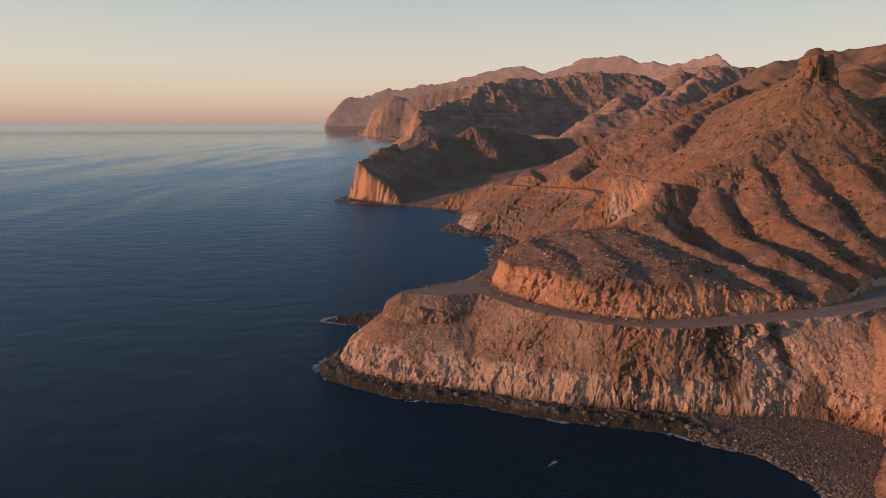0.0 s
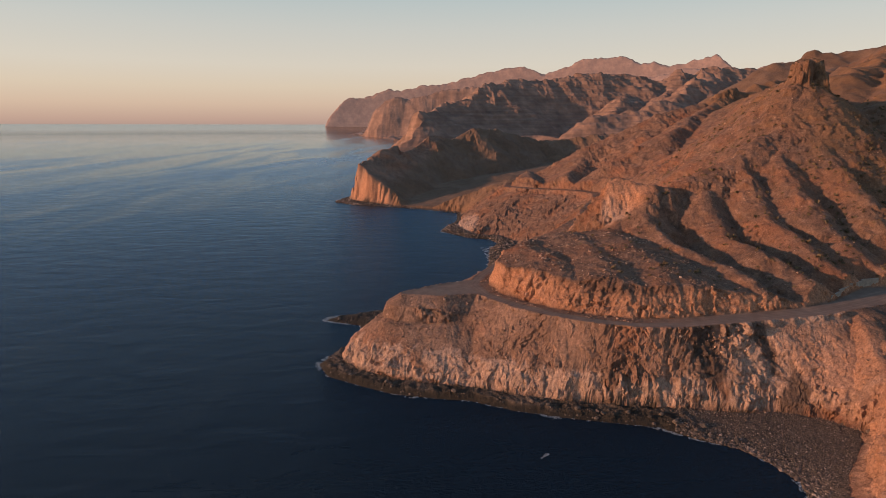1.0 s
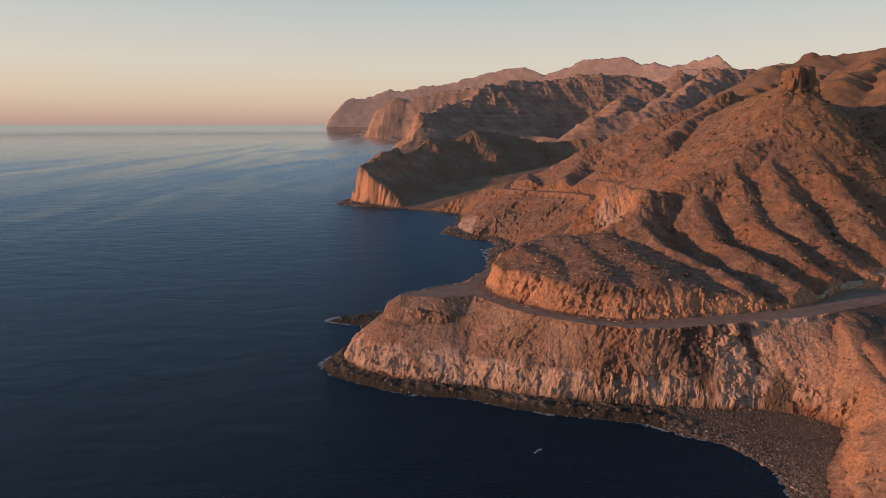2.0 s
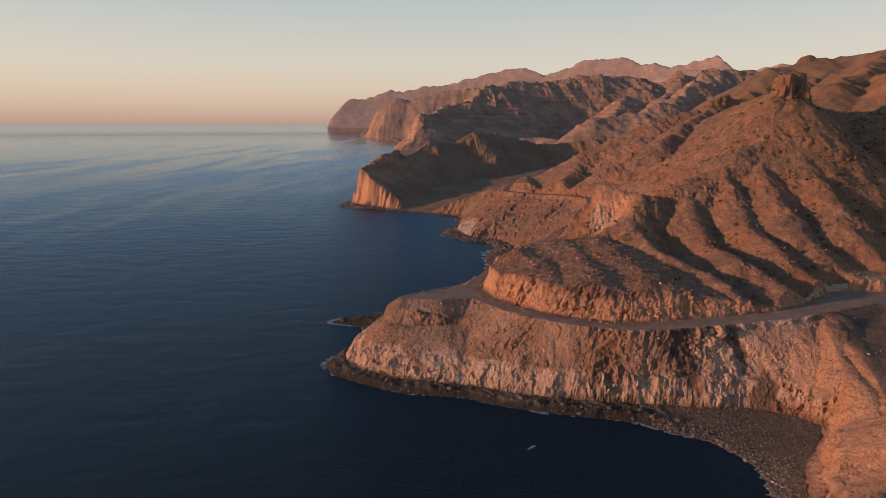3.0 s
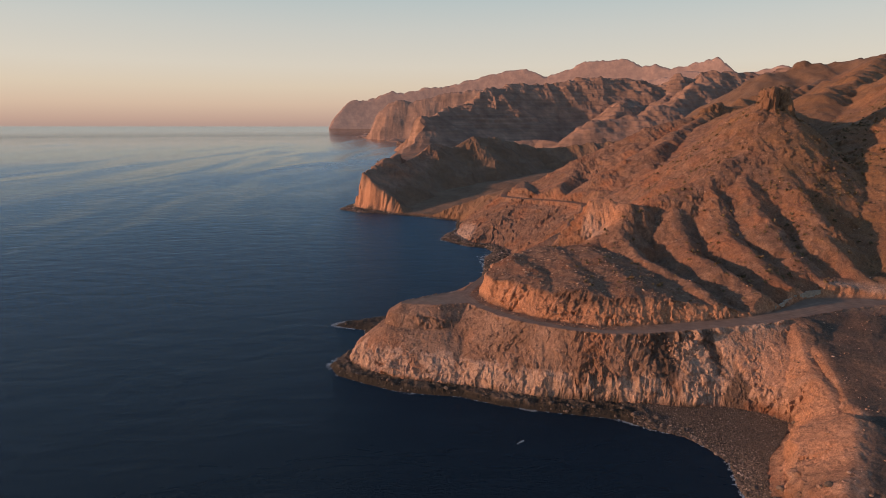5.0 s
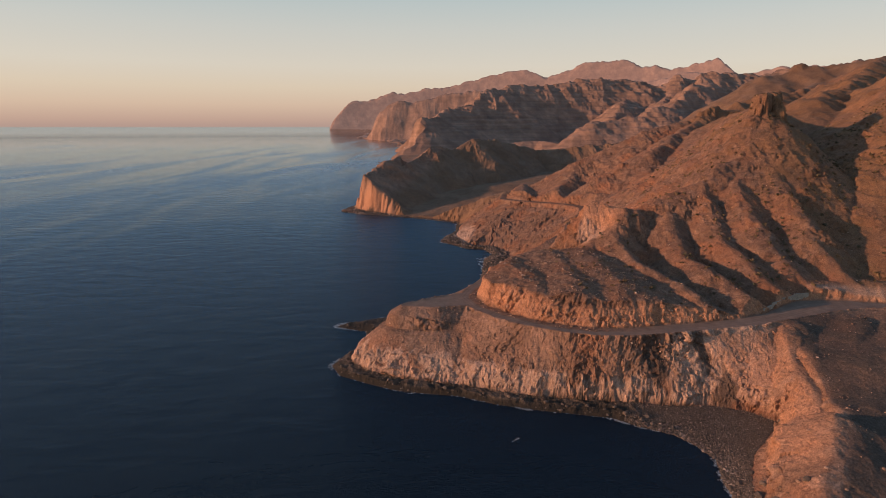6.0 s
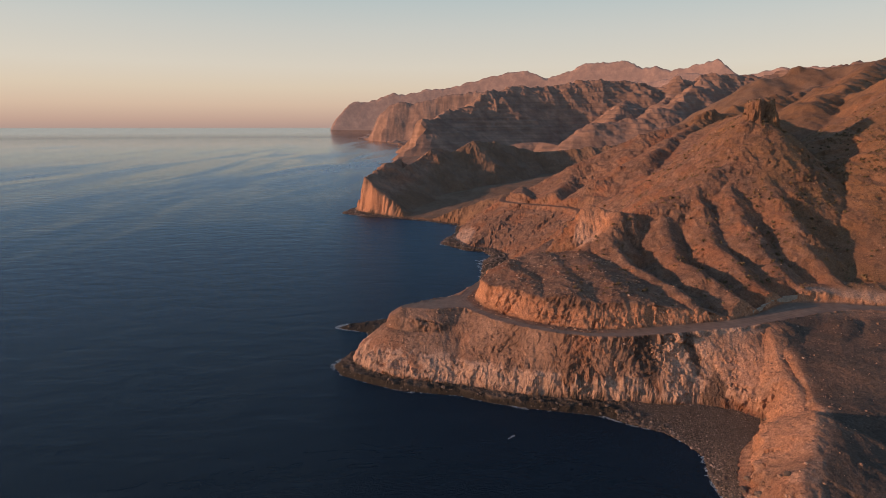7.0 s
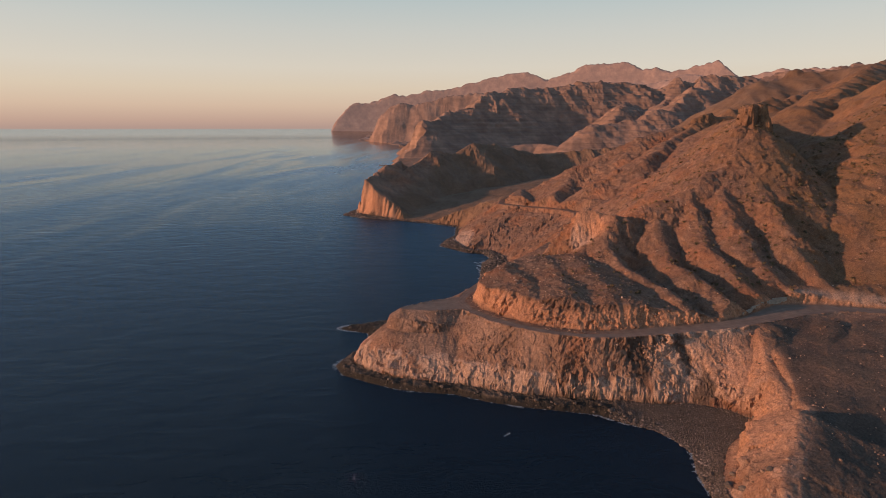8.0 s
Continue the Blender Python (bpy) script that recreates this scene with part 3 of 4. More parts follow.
def range_material(name, glow):
    m, nt, bsdf = material(name)
    geo = nt.nodes.new("ShaderNodeNewGeometry")
    pos = geo.outputs["Position"]
    flat = node(nt, "ShaderNodeMapping", Scale=(0.10, 0.10, 4.0))
    nt.links.new(pos, flat.inputs["Vector"])
    mid = noise_tex(nt, pos, 0.02, 8, 0.65)
    layer = noise_tex(nt, flat.outputs["Vector"], 0.03, 5, 0.6)
    col = ramp(nt, mid, [(0.3, (0.152, 0.097, 0.078)), (0.5, (0.220, 0.138, 0.106)), (0.7, (0.32, 0.200, 0.150))])
    bands = ramp(nt, layer, [(0.36, (0.64, 0.65, 0.67)), (0.5, (1.0, 1.0, 1.0)), (0.64, (1.34, 1.28, 1.24))])
    col = blend(nt, 0.1 if glow else 0.4, col, bands, "MULTIPLY")
    nt.links.new(col, bsdf.inputs["Base Color"])
    bsdf.inputs["Roughness"].default_value = 1.0
    bsdf.inputs["Specular IOR Level"].default_value = 0.1
    bump = node(nt, "ShaderNodeBump", Strength=0.8, Distance=6.0)
    nt.links.new(mid, bump.inputs["Height"])
    bump2 = node(nt, "ShaderNodeBump", Strength=0.1 if glow else 0.35, Distance=6.0)
    nt.links.new(layer, bump2.inputs["Height"])
    nt.links.new(bump.outputs["Normal"], bump2.inputs["Normal"])
    nt.links.new(bump2.outputs["Normal"], bsdf.inputs["Normal"])
    # the haze over the far ranges is put in as faint pink emission
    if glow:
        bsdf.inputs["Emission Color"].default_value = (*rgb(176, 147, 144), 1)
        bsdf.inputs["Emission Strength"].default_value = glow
    return m


def sea_material():
    m, nt, bsdf = material("sea water")
    geo = nt.nodes.new("ShaderNodeNewGeometry")
    pos = geo.outputs["Position"]
    squash = node(nt, "ShaderNodeMapping", Scale=(0.55, 1.0, 1.0), Rotation=(0, 0, radians(-16)))
    nt.links.new(pos, squash.inputs["Vector"])
    chop = noise_tex(nt, squash.outputs["Vector"], 1.0, 6, 0.7, 0.3)
    swell = noise_tex(nt, squash.outputs["Vector"], 0.075, 3, 0.5, 0.5)
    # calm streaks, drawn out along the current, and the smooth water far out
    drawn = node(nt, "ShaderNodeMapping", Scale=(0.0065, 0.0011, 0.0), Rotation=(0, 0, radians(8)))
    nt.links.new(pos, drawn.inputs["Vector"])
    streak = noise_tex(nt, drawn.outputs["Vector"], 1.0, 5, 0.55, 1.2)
    away = nt.nodes.new("ShaderNodeVectorMath")
    away.operation = "LENGTH"
    nt.links.new(pos, away.inputs[0])
    far = node(nt, "ShaderNodeMapRange")
    for key, value in (("From Min", 300.0), ("From Max", 3900.0), ("To Min", -0.10), ("To Max", 0.24)):
        far.inputs[key].default_value = value
    nt.links.new(away.outputs["Value"], far.inputs["Value"])
    add = nt.nodes.new("ShaderNodeMath")
    nt.links.new(streak, add.inputs[0])
    nt.links.new(far.outputs["Result"], add.inputs[1])
    # the sun side's brighter water to the west is put into the calm mask
    where = nt.nodes.new("ShaderNodeSeparateXYZ")
    nt.links.new(pos, where.inputs["Vector"])
    sun_side = node(nt, "ShaderNodeMapRange")
    for key, value in (("From Min", -120.0), ("From Max", -750.0), ("To Min", 0.0), ("To Max", 0.13)):
        sun_side.inputs[key].default_value = value
    nt.links.new(where.outputs["X"], sun_side.inputs["Value"])
    more = nt.nodes.new("ShaderNodeMath")
    nt.links.new(add.outputs["Value"], more.inputs[0])
    nt.links.new(sun_side.outputs["Result"], more.inputs[1])
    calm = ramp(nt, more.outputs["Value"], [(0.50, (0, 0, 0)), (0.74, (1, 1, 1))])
    blur = node(nt, "ShaderNodeMapRange")
    for key, value in (("From Min", 150.0), ("From Max", 1500.0), ("To Min", 0.08), ("To Max", 0.28)):
        blur.inputs[key].default_value = value
    nt.links.new(away.outputs["Value"], blur.inputs["Value"])
    height = ramp(nt, calm, [(0.0, (0.95, 0.95, 0.95)), (1.0, (0.25, 0.25, 0.25))])
    bump2 = node(nt, "ShaderNodeBump", Strength=0.3, Distance=2.0)
    nt.links.new(swell, bump2.inputs["Height"])
    bump = node(nt, "ShaderNodeBump", Distance=0.85)
    nt.links.new(height, bump.inputs["Strength"])
    nt.links.new(chop, bump.inputs["Height"])
    nt.links.new(bump2.outputs["Normal"], bump.inputs["Normal"])
    # mirrored sky is put into the gloss tint: blue where ruffled, pale where calm
    gloss = nt.nodes.new("ShaderNodeBsdfGlossy")
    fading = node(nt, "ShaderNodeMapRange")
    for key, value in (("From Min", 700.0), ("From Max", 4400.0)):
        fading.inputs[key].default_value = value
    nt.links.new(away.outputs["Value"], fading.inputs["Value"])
    # with distance the tint goes paler and warmer, in place of haze
    sky_tint = ramp(nt, fading.outputs["Result"], [(0.0, (0.44, 0.60, 0.79)), (0.5, (0.70, 0.73, 0.77)), (0.82, (0.95, 0.90, 0.88)), (1.0, (1.0, 0.95, 0.92))])
    tint = blend(nt, blend(nt, 1.0, calm, (0.7, 0.7, 0.7), "MULTIPLY"), sky_tint, ramp(nt, fading.outputs["Result"], [(0.0, (0.76, 0.78, 0.80)), (0.5, (0.88, 0.88, 0.88)), (0.9, (1.0, 0.98, 0.97))]))
    horizon_tint = ramp(nt, fading.outputs["Result"], [(0.55, (1, 1, 1)), (0.8, (1.0, 0.98, 0.97)), (1.0, (1.0, 0.96, 0.93))])
    nt.links.new(blend(nt, 1.0, tint, horizon_tint, "MULTIPLY"), gloss.inputs["Color"])
    nt.links.new(blend(nt, calm, blur.outputs["Result"], (0.15, 0.15, 0.15)), gloss.inputs["Roughness"])
    body = node(nt, "ShaderNodeBsdfDiffuse", Color=(0.006, 0.0105, 0.0165, 1))
    mirror = node(nt, "ShaderNodeFresnel", IOR=1.33)
    # far out the ripples are too fine to see: the water lies level
    level = nt.nodes.new("ShaderNodeMix")
    level.data_type = "VECTOR"
    nt.links.new(ramp(nt, fading.outputs["Result"], [(0.5, (0, 0, 0)), (0.85, (1, 1, 1))]), level.inputs["Factor"])
    nt.links.new(bump.outputs["Normal"], level.inputs[4])
    level.inputs[5].default_value = (0, 0, 1)
    for n in (gloss, body):
        nt.links.new(level.outputs[1], n.inputs["Normal"])
    nt.links.new(bump2.outputs["Normal"], mirror.inputs["Normal"])
    both = nt.nodes.new("ShaderNodeMixShader")
    # towards the horizon the mirror share is raised by distance, paling the water like haze
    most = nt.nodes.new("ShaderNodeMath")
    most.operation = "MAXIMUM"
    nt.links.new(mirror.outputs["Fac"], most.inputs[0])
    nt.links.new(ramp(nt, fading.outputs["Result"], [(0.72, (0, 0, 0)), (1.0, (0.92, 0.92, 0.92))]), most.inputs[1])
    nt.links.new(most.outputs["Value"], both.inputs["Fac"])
    nt.links.new(body.outputs["BSDF"], both.inputs[1])
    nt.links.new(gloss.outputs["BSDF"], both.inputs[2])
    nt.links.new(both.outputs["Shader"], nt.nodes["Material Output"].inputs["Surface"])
    nt.nodes.remove(bsdf)
    return m


GROUND, SEA = ground_material(), sea_material()
RANGES, DISTANCE = range_material("layered basalt ranges", 0.0), range_material("distant mountains in haze glow", 0.215)
HAZY = range_material("far cliffs in haze glow", 0.06)


# ---- sheets ----
def sheet(name, P, faces, mat, masks=None, smooth=True):
    me = bpy.data.meshes.new(name)
    me.vertices.add(len(P))
    me.vertices.foreach_set("co", np.ascontiguousarray(P, np.float32).ravel())
    me.loops.add(faces.size)
    me.loops.foreach_set("vertex_index", faces.ravel().astype(np.int32))
    me.polygons.add(len(faces))
    me.polygons.foreach_set("loop_start", np.arange(0, faces.size, 4, dtype=np.int32))
    me.polygons.foreach_set("loop_total", np.full(len(faces), 4, np.int32))
    me.polygons.foreach_set("use_smooth", np.broadcast_to(smooth, len(faces)).astype(bool))
    me.update(calc_edges=True)
    for key, value in (masks or {}).items():
        at = me.attributes.new(key, "FLOAT", "POINT")
        at.data.foreach_set("value", np.ascontiguousarray(value, np.float32))
    me.materials.append(mat)
    return new(name, me)


def quads(rows, cols, keep=None):
    i = np.arange(rows * cols).reshape(rows, cols)
    q = np.stack([i[:-1, :-1], i[:-1, 1:], i[1:, 1:], i[1:, :-1]], -1).reshape(-1, 4)
    if keep is None:
        return q, None
    q = q[keep[q].any(1)]
    used = np.unique(q)
    back = np.zeros(rows * cols, np.int64)
    back[used] = np.arange(len(used))
    return back[q], used


def spaced(*parts):
    return np.unique(np.concatenate([np.arange(a, b, s) for a, b, s in parts]).round(3))


def build_ground():
    xs = spaced((-160, -62, 1.2), (-62, 160, 0.42), (160, 300, 0.8), (300, 460, 2.5), (460, 1100, 6))
    ys = spaced((20, 78, 1.2), (78, 158, 0.4), (158, 213, 0.26), (213, 345, 0.6), (345, 640, 1.3), (640, 1020, 2.0), (1020, 1300, 6))
    X, Y = (g.ravel() for g in np.meshgrid(xs, ys))
    near_land = inside(X, Y, LAND) | (nearest(X, Y, COAST + COAST2[:-3])[0] < 8)
    Z = np.full(X.shape, -9.0)
    masks = [np.zeros(X.shape) for _ in range(8)]
    z, *got = land(X[near_land], Y[near_land])
    Z[near_land] = z
    for a, b in zip(masks, got):
        a[near_land] = b
    gy, gx = np.gradient(Z.reshape(len(ys), len(xs)), ys, xs)
    N = np.stack([-gx.ravel(), -gy.ravel(), np.ones(X.size)], -1)
    N /= np.linalg.norm(N, axis=1)[:, None]
    steep = np.clip(1 - N[:, 2], 0, 1) * (1 - masks[0]) * near_land
    m = steep > 0.02
    x, y, zz = X[m], Y[m], Z[m]
    far_off = np.interp(y, [215, 345, 640], [1.0, 1.4, 2.2])
    crag = 0.6 * noise3(x / 7, y / 7, zz / 6) + 0.95 * facets(x, y, zz * 0.8, 4.6)
    crag = crag + np.where(y < 420, 0.8 * facets(x + 31, y, zz * 0.8, 2.1) + 0.36 * facets(x, y + 17, zz, 1.05), 0.7 * facets(x + 31, y, zz, 3.4))
    base = masks[1][m] * np.clip(1 - zz / 16, 0, 1) * (y < 300)
    crag = crag + 2.8 * base * facets(x * 1.15, y, zz * 0.5, 7.0)
    slope = np.clip((steep[m] - 0.13) * 2.8, 0.07, 1)
    D = np.zeros(X.shape)
    D[m] = crag * np.clip(0.85 + 0.9 * noise2(x / 17 + 7, y / 17), 0.45, 1.5) * slope * far_off * np.clip(zz / 3, 0, 1) * np.interp(y, [560, 700], [1.0, 0.6])
    P = np.stack([X, Y, Z], -1) + N * D[:, None]
    P = np.stack(gather(*P.T), -1)
    q, used = quads(len(ys), len(xs), Z > -3)
    mid = P[used][q].mean(1)
    smooth = ~((mid[:, 1] < 215) & (mid[:, 2] < 31) & (mid[:, 2] > 1) & (facets(mid[:, 0], mid[:, 1], mid[:, 2], 5.0) > -0.1))
    ob = sheet("ground", P[used], q, GROUND, {k: v[used] for k, v in zip(("road", "pale", "bench", "wet", "cut", "lane", "scrub_shade", "fan"), masks)}, smooth=smooth)
    tagged(ob, "rugged red-brown volcanic coast with pale sea cliffs", "ground", kind="structure")


RANGE = []   # the ridges of the far ranges
ridge(RANGE, 1.1, (-2600, 13500, 120), (-2552, 13500, 300), (-2332, 13400, 546), (-2161, 13300, 675), (-1675, 13200, 743), (-1171, 13100, 891), (-800, 13000, 873), (45, 12900, 983), (519, 12800, 1090), (1100, 12700, 1240), (1612, 12600, 1298), (2032, 12500, 1111))
ridge(RANGE, 0.9, (2032, 12500, 1111), (2448, 12423, 1281), (2880, 12346, 1437), (3480, 12269, 1460), (3860, 12192, 1312), (4109, 12115, 1368), (4368, 12038, 1254), (4881, 11962, 1352), (5223, 11885, 1438), (5651, 11808, 1148), (6093, 11731, 1214), (6476, 11654, 1258), (7070, 11577, 1260), (8252, 11500, 1373))
ridge(RANGE, 0.9, (-793, 5500, 5), (-729, 5500, 77), (-641, 5480, 163), (-565, 5460, 208), (-516, 5400, 321), (-453, 5380, 349), (-352, 5380, 335), (-209, 5360, 368), (-8, 5340, 401), (288, 5300, 418), (900, 5200, 470))
ridge(RANGE, 0.6, (1500, 8000, 600), (2266, 7800, 685), (2868, 7667, 729), (2875, 7533, 785), (3097, 7400, 773), (3250, 7267, 677), (3589, 7133, 634), (3838, 7000, 686), (4600, 6800, 800))
ridge(RANGE, 0.6, (-128, 1935, 70), (-113, 1955, 104), (-104, 1985, 125), (-50, 2100, 152), (20, 2300, 178), (114, 2450, 216), (134, 2500, 239), (193, 2600, 270), (276, 2700, 284), (391, 2800, 313), (461, 2830, 308), (557, 2850, 320), (701, 2900, 342), (777, 2930, 341), (851, 2950, 338), (1000, 2980, 318), (1090, 3000, 333), (1144, 3000, 360), (1265, 3060, 368), (1352, 3100, 385), (1604, 3200, 385), (2200, 3300, 450), (3000, 3000, 500))
ridge(RANGE, 1.0, (194, 2600, 266), (192, 2530, 236), (194, 2440, 196))
ridge(RANGE, 0.7, (790, 2650, 240), (700, 2420, 205), (640, 2250, 140))
ridge(RANGE, 0.7, (960, 2650, 250), (860, 2400, 210))
ridge(RANGE, 0.6, (-150, 1950, 24), (-96, 1940, 88), (-40, 1935, 72), (60, 1980, 62), (180, 2050, 55), (311, 2060, 60), (384, 1960, 58), (496, 1967, 122), (654, 2033, 154), (770, 2100, 194), (1139, 2600, 320))
ridge(RANGE, 0.5, (900, 1300, 190), (1300, 1700, 290), (2000, 2400, 420))


def beyond(X, Y):
    """The height of the far land over the plan, and how far inland it lies."""
    D = np.hypot(X - MID[0], Y - MID[1])
    shore = np.interp(Y, [1000, 1300, 1880, 2300, 3500, 4600, 5630, 7000, 9500, 13400, 16000], [-105, -100, -170, -190, -270, -420, -800, -1050, -1400, -2640, -2600])
    shore = shore + 0.012 * D * fbm(Y / D * 9, np.log(D) * 9, 0.5, 3)
    k = D / 1041.0
    calmer = 1 - 0.85 * step(4300, 6000, D)
    wx, wy = X + 10 * k * calmer * fbm(X / k, Y / k, 90, 3), Y + 12 * k * calmer * fbm(X / k + 99, Y / k, 120, 3)
    z = np.full(X.shape, 3.0)
    for crest, slope in RANGE:
        z = np.maximum(z, tent(wx, wy, crest, slope, 8))
    z = z + np.minimum(z * 0.10, 18) * (ridged(wx * 0.9 + wy * 0.45, wy * 0.5 - wx * 0.3, 240, 5, 0.52) - 0.95) * (1 - 0.75 * step(4500, 7000, D)) + 0.0018 * np.minimum(D, 4000) * fbm(X, Y, 70, 3)
    z = z + 20 * step(5000, 9000, D) * fbm(X, Y, 420, 3, 0.5) + np.where(D > 9000, 30, 9) * step(4300, 5200, D) * (ridged(X, Y, np.where(D > 9000, 900, 190), 4, 0.5) - 0.9) + 12 * step(9000, 10000, D) * (ridged(X, Y, 240, 2) - 0.7)
    band = 19.0
    tilted = z - 0.02 * X + 7 * fbm(X, Y, 150, 3)
    stairs = (np.floor(tilted / band) + step(0.12, 0.88, (tilted / band) % 1)) * band + (z - tilted)
    hard = 0.75 * step(4600, 3600, D) * step(-0.5, 0.15, noise2(X / 260 + 5, Y / 400)) * step(60, 110, z)
    z = z * (1 - hard) + stairs * hard
    inland = X - shore
    below = np.where((Y > 1650) & (Y < 2500), 1 + 0.75 * inland + 2.2 * np.maximum(inland - 62, 0), 1 + 2.2 * inland)
    z = np.where(inland > 0, np.minimum(z, below), -0.02 * D)
    return z, inland


def build_ranges():
    ang = np.radians(np.linspace(-14, 42, 1050))
    dist = np.exp(np.concatenate([np.linspace(math.log(1080), math.log(3600), 520), np.linspace(math.log(3612), math.log(16500), 300)]))
    A, D = (g.ravel() for g in np.meshgrid(ang, dist))
    X, Y = MID[0] + D * np.sin(A), MID[1] + D * np.cos(A)
    z, inland = beyond(X, Y)
    P = np.stack(gather(X, Y, z), -1)
    show = inland > np.where(D > 6300, 0.0, -0.02 * D)
    q, used = quads(len(dist), len(ang), show & (D < 4300))
    tagged(sheet("ground_beyond", P[used], q, RANGES), "dark layered basalt slopes along the far coast", "mountains", kind="structure")
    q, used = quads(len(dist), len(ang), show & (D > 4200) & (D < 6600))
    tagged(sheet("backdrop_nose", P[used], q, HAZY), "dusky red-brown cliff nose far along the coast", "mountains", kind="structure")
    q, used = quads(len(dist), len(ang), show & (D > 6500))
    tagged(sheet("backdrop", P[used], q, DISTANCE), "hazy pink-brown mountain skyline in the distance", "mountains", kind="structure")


def build_sea():
    ang = np.radians(np.linspace(-180, 180, 361))
    dist = np.concatenate([[0.0], np.exp(np.linspace(math.log(20), math.log(19000), 280))])
    A, D = (g.ravel() for g in np.meshgrid(ang, dist))
    X, Y = MID[0] + D * np.sin(A), MID[1] + D * np.cos(A)
    P = np.stack(gather(X, Y, np.zeros(X.shape)), -1)
    # the last stretch rises to the eye's level, as the true horizon does
    r = np.hypot(P[:, 0] - MID[0], P[:, 1] - MID[1])
    out = np.maximum(r - 4000, 0)
    P[:, 2] = np.where(r > 4000, 43.6 + 0.041 * out + 6.8e-5 * out ** 2, P[:, 2])
    q, _ = quads(len(dist), len(ang))
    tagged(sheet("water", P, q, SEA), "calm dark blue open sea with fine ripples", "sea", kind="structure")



# ---- rocks, scrub, foam ----
def proto(level, seed, squash):
    """A lumpy stone, about 1 across: its points and faces."""
    bm = bmesh.new()
    bmesh.ops.create_icosphere(bm, subdivisions=level, radius=0.5)
    r = np.random.RandomState(seed)
    V = np.array([v.co[:] for v in bm.verts])
    V *= r.uniform(0.72, 1.12, len(V))[:, None]
    V *= (1.0, r.uniform(0.6, 1.0), squash)
    F = np.array([[v.index for v in f.verts] for f in bm.faces])
    bm.free()
    return V, F


def rock_material():
    m, nt, bsdf = material("dark shore rock")
    geo = nt.nodes.new("ShaderNodeNewGeometry")
    n = noise_tex(nt, geo.outputs["Position"], 2.5, 5, 0.6)
    one = ramp(nt, geo.outputs["Random Per Island"], [(0.0, (0.038, 0.029, 0.023)), (0.55, (0.088, 0.061, 0.047)), (0.9, (0.155, 0.110, 0.085)), (1.0, (0.32, 0.24, 0.195))])
    col = blend(nt, 1.0, one, ramp(nt, n, [(0.3, (0.7, 0.7, 0.7)), (0.7, (1.2, 1.2, 1.2))]), "MULTIPLY")
    nt.links.new(col, bsdf.inputs["Base Color"])
    bsdf.inputs["Roughness"].default_value = 0.85
    return m


def slope_rock_material():
    m, nt, bsdf = material("loose brown rock")
    geo = nt.nodes.new("ShaderNodeNewGeometry")
    one = ramp(nt, geo.outputs["Random Per Island"], [(0.0, (0.12, 0.072, 0.050)), (0.5, (0.25, 0.145, 0.097)), (0.92, (0.36, 0.215, 0.148)), (1.0, (0.44, 0.29, 0.21))])
    n = noise_tex(nt, geo.outputs["Position"], 3.0, 5, 0.6)
    nt.links.new(blend(nt, 1.0, one, ramp(nt, n, [(0.3, (0.7, 0.7, 0.7)), (0.7, (1.2, 1.2, 1.2))]), "MULTIPLY"), bsdf.inputs["Base Color"])
    bsdf.inputs["Roughness"].default_value = 0.95
    return m


def scrub_material():
    m, nt, bsdf = material("dry scrub leaves")
    geo = nt.nodes.new("ShaderNodeNewGeometry")
    one = ramp(nt, noise_tex(nt, geo.outputs["Position"], 0.12, 4, 0.7), [(0.3, (0.085, 0.060, 0.032)), (0.5, (0.125, 0.085, 0.044)), (0.7, (0.18, 0.112, 0.058))])
    nt.links.new(one, bsdf.inputs["Base Color"])
    bsdf.inputs["Roughness"].default_value = 0.9
    return m


def foam_material():
    m, nt, bsdf = material("sea foam")
    geo = nt.nodes.new("ShaderNodeNewGeometry")
    n = noise_tex(nt, geo.outputs["Position"], 1.3, 6, 0.7)
    nt.links.new(ramp(nt, n, [(0.35, (0.20, 0.22, 0.24)), (0.6, (0.55, 0.56, 0.57))]), bsdf.inputs["Base Color"])
    bsdf.inputs["Roughness"].default_value = 0.7
    lace = noise_tex(nt, geo.outputs["Position"], 2.2, 7, 0.75, 0.8)
    nt.links.new(ramp(nt, lace, [(0.42, (0, 0, 0)), (0.60, (1, 1, 1))]), bsdf.inputs["Alpha"])
    return m


def boulder_material():
    m, nt, bsdf = material("dark lava boulder")
    geo, info = nt.nodes.new("ShaderNodeNewGeometry"), nt.nodes.new("ShaderNodeObjectInfo")
    one = ramp(nt, info.outputs["Random"], [(0.0, (0.045, 0.034, 0.027)), (1.0, (0.13, 0.092, 0.070))])
    n = noise_tex(nt, geo.outputs["Position"], 2.2, 7, 0.7)
    nt.links.new(blend(nt, 1.0, one, ramp(nt, n, [(0.3, (0.6, 0.6, 0.6)), (0.7, (1.4, 1.4, 1.4))]), "MULTIPLY"), bsdf.inputs["Base Color"])
    bsdf.inputs["Roughness"].default_value = 0.85
    bump = node(nt, "ShaderNodeBump", Strength=0.8, Distance=0.3)
    nt.links.new(n, bump.inputs["Height"])
    nt.links.new(bump.outputs["Normal"], bsdf.inputs["Normal"])
    return m


BOULDER = boulder_material()
ROCK, LOOSE, SCRUB, FOAM = rock_material(), slope_rock_material(), scrub_material(), foam_material()


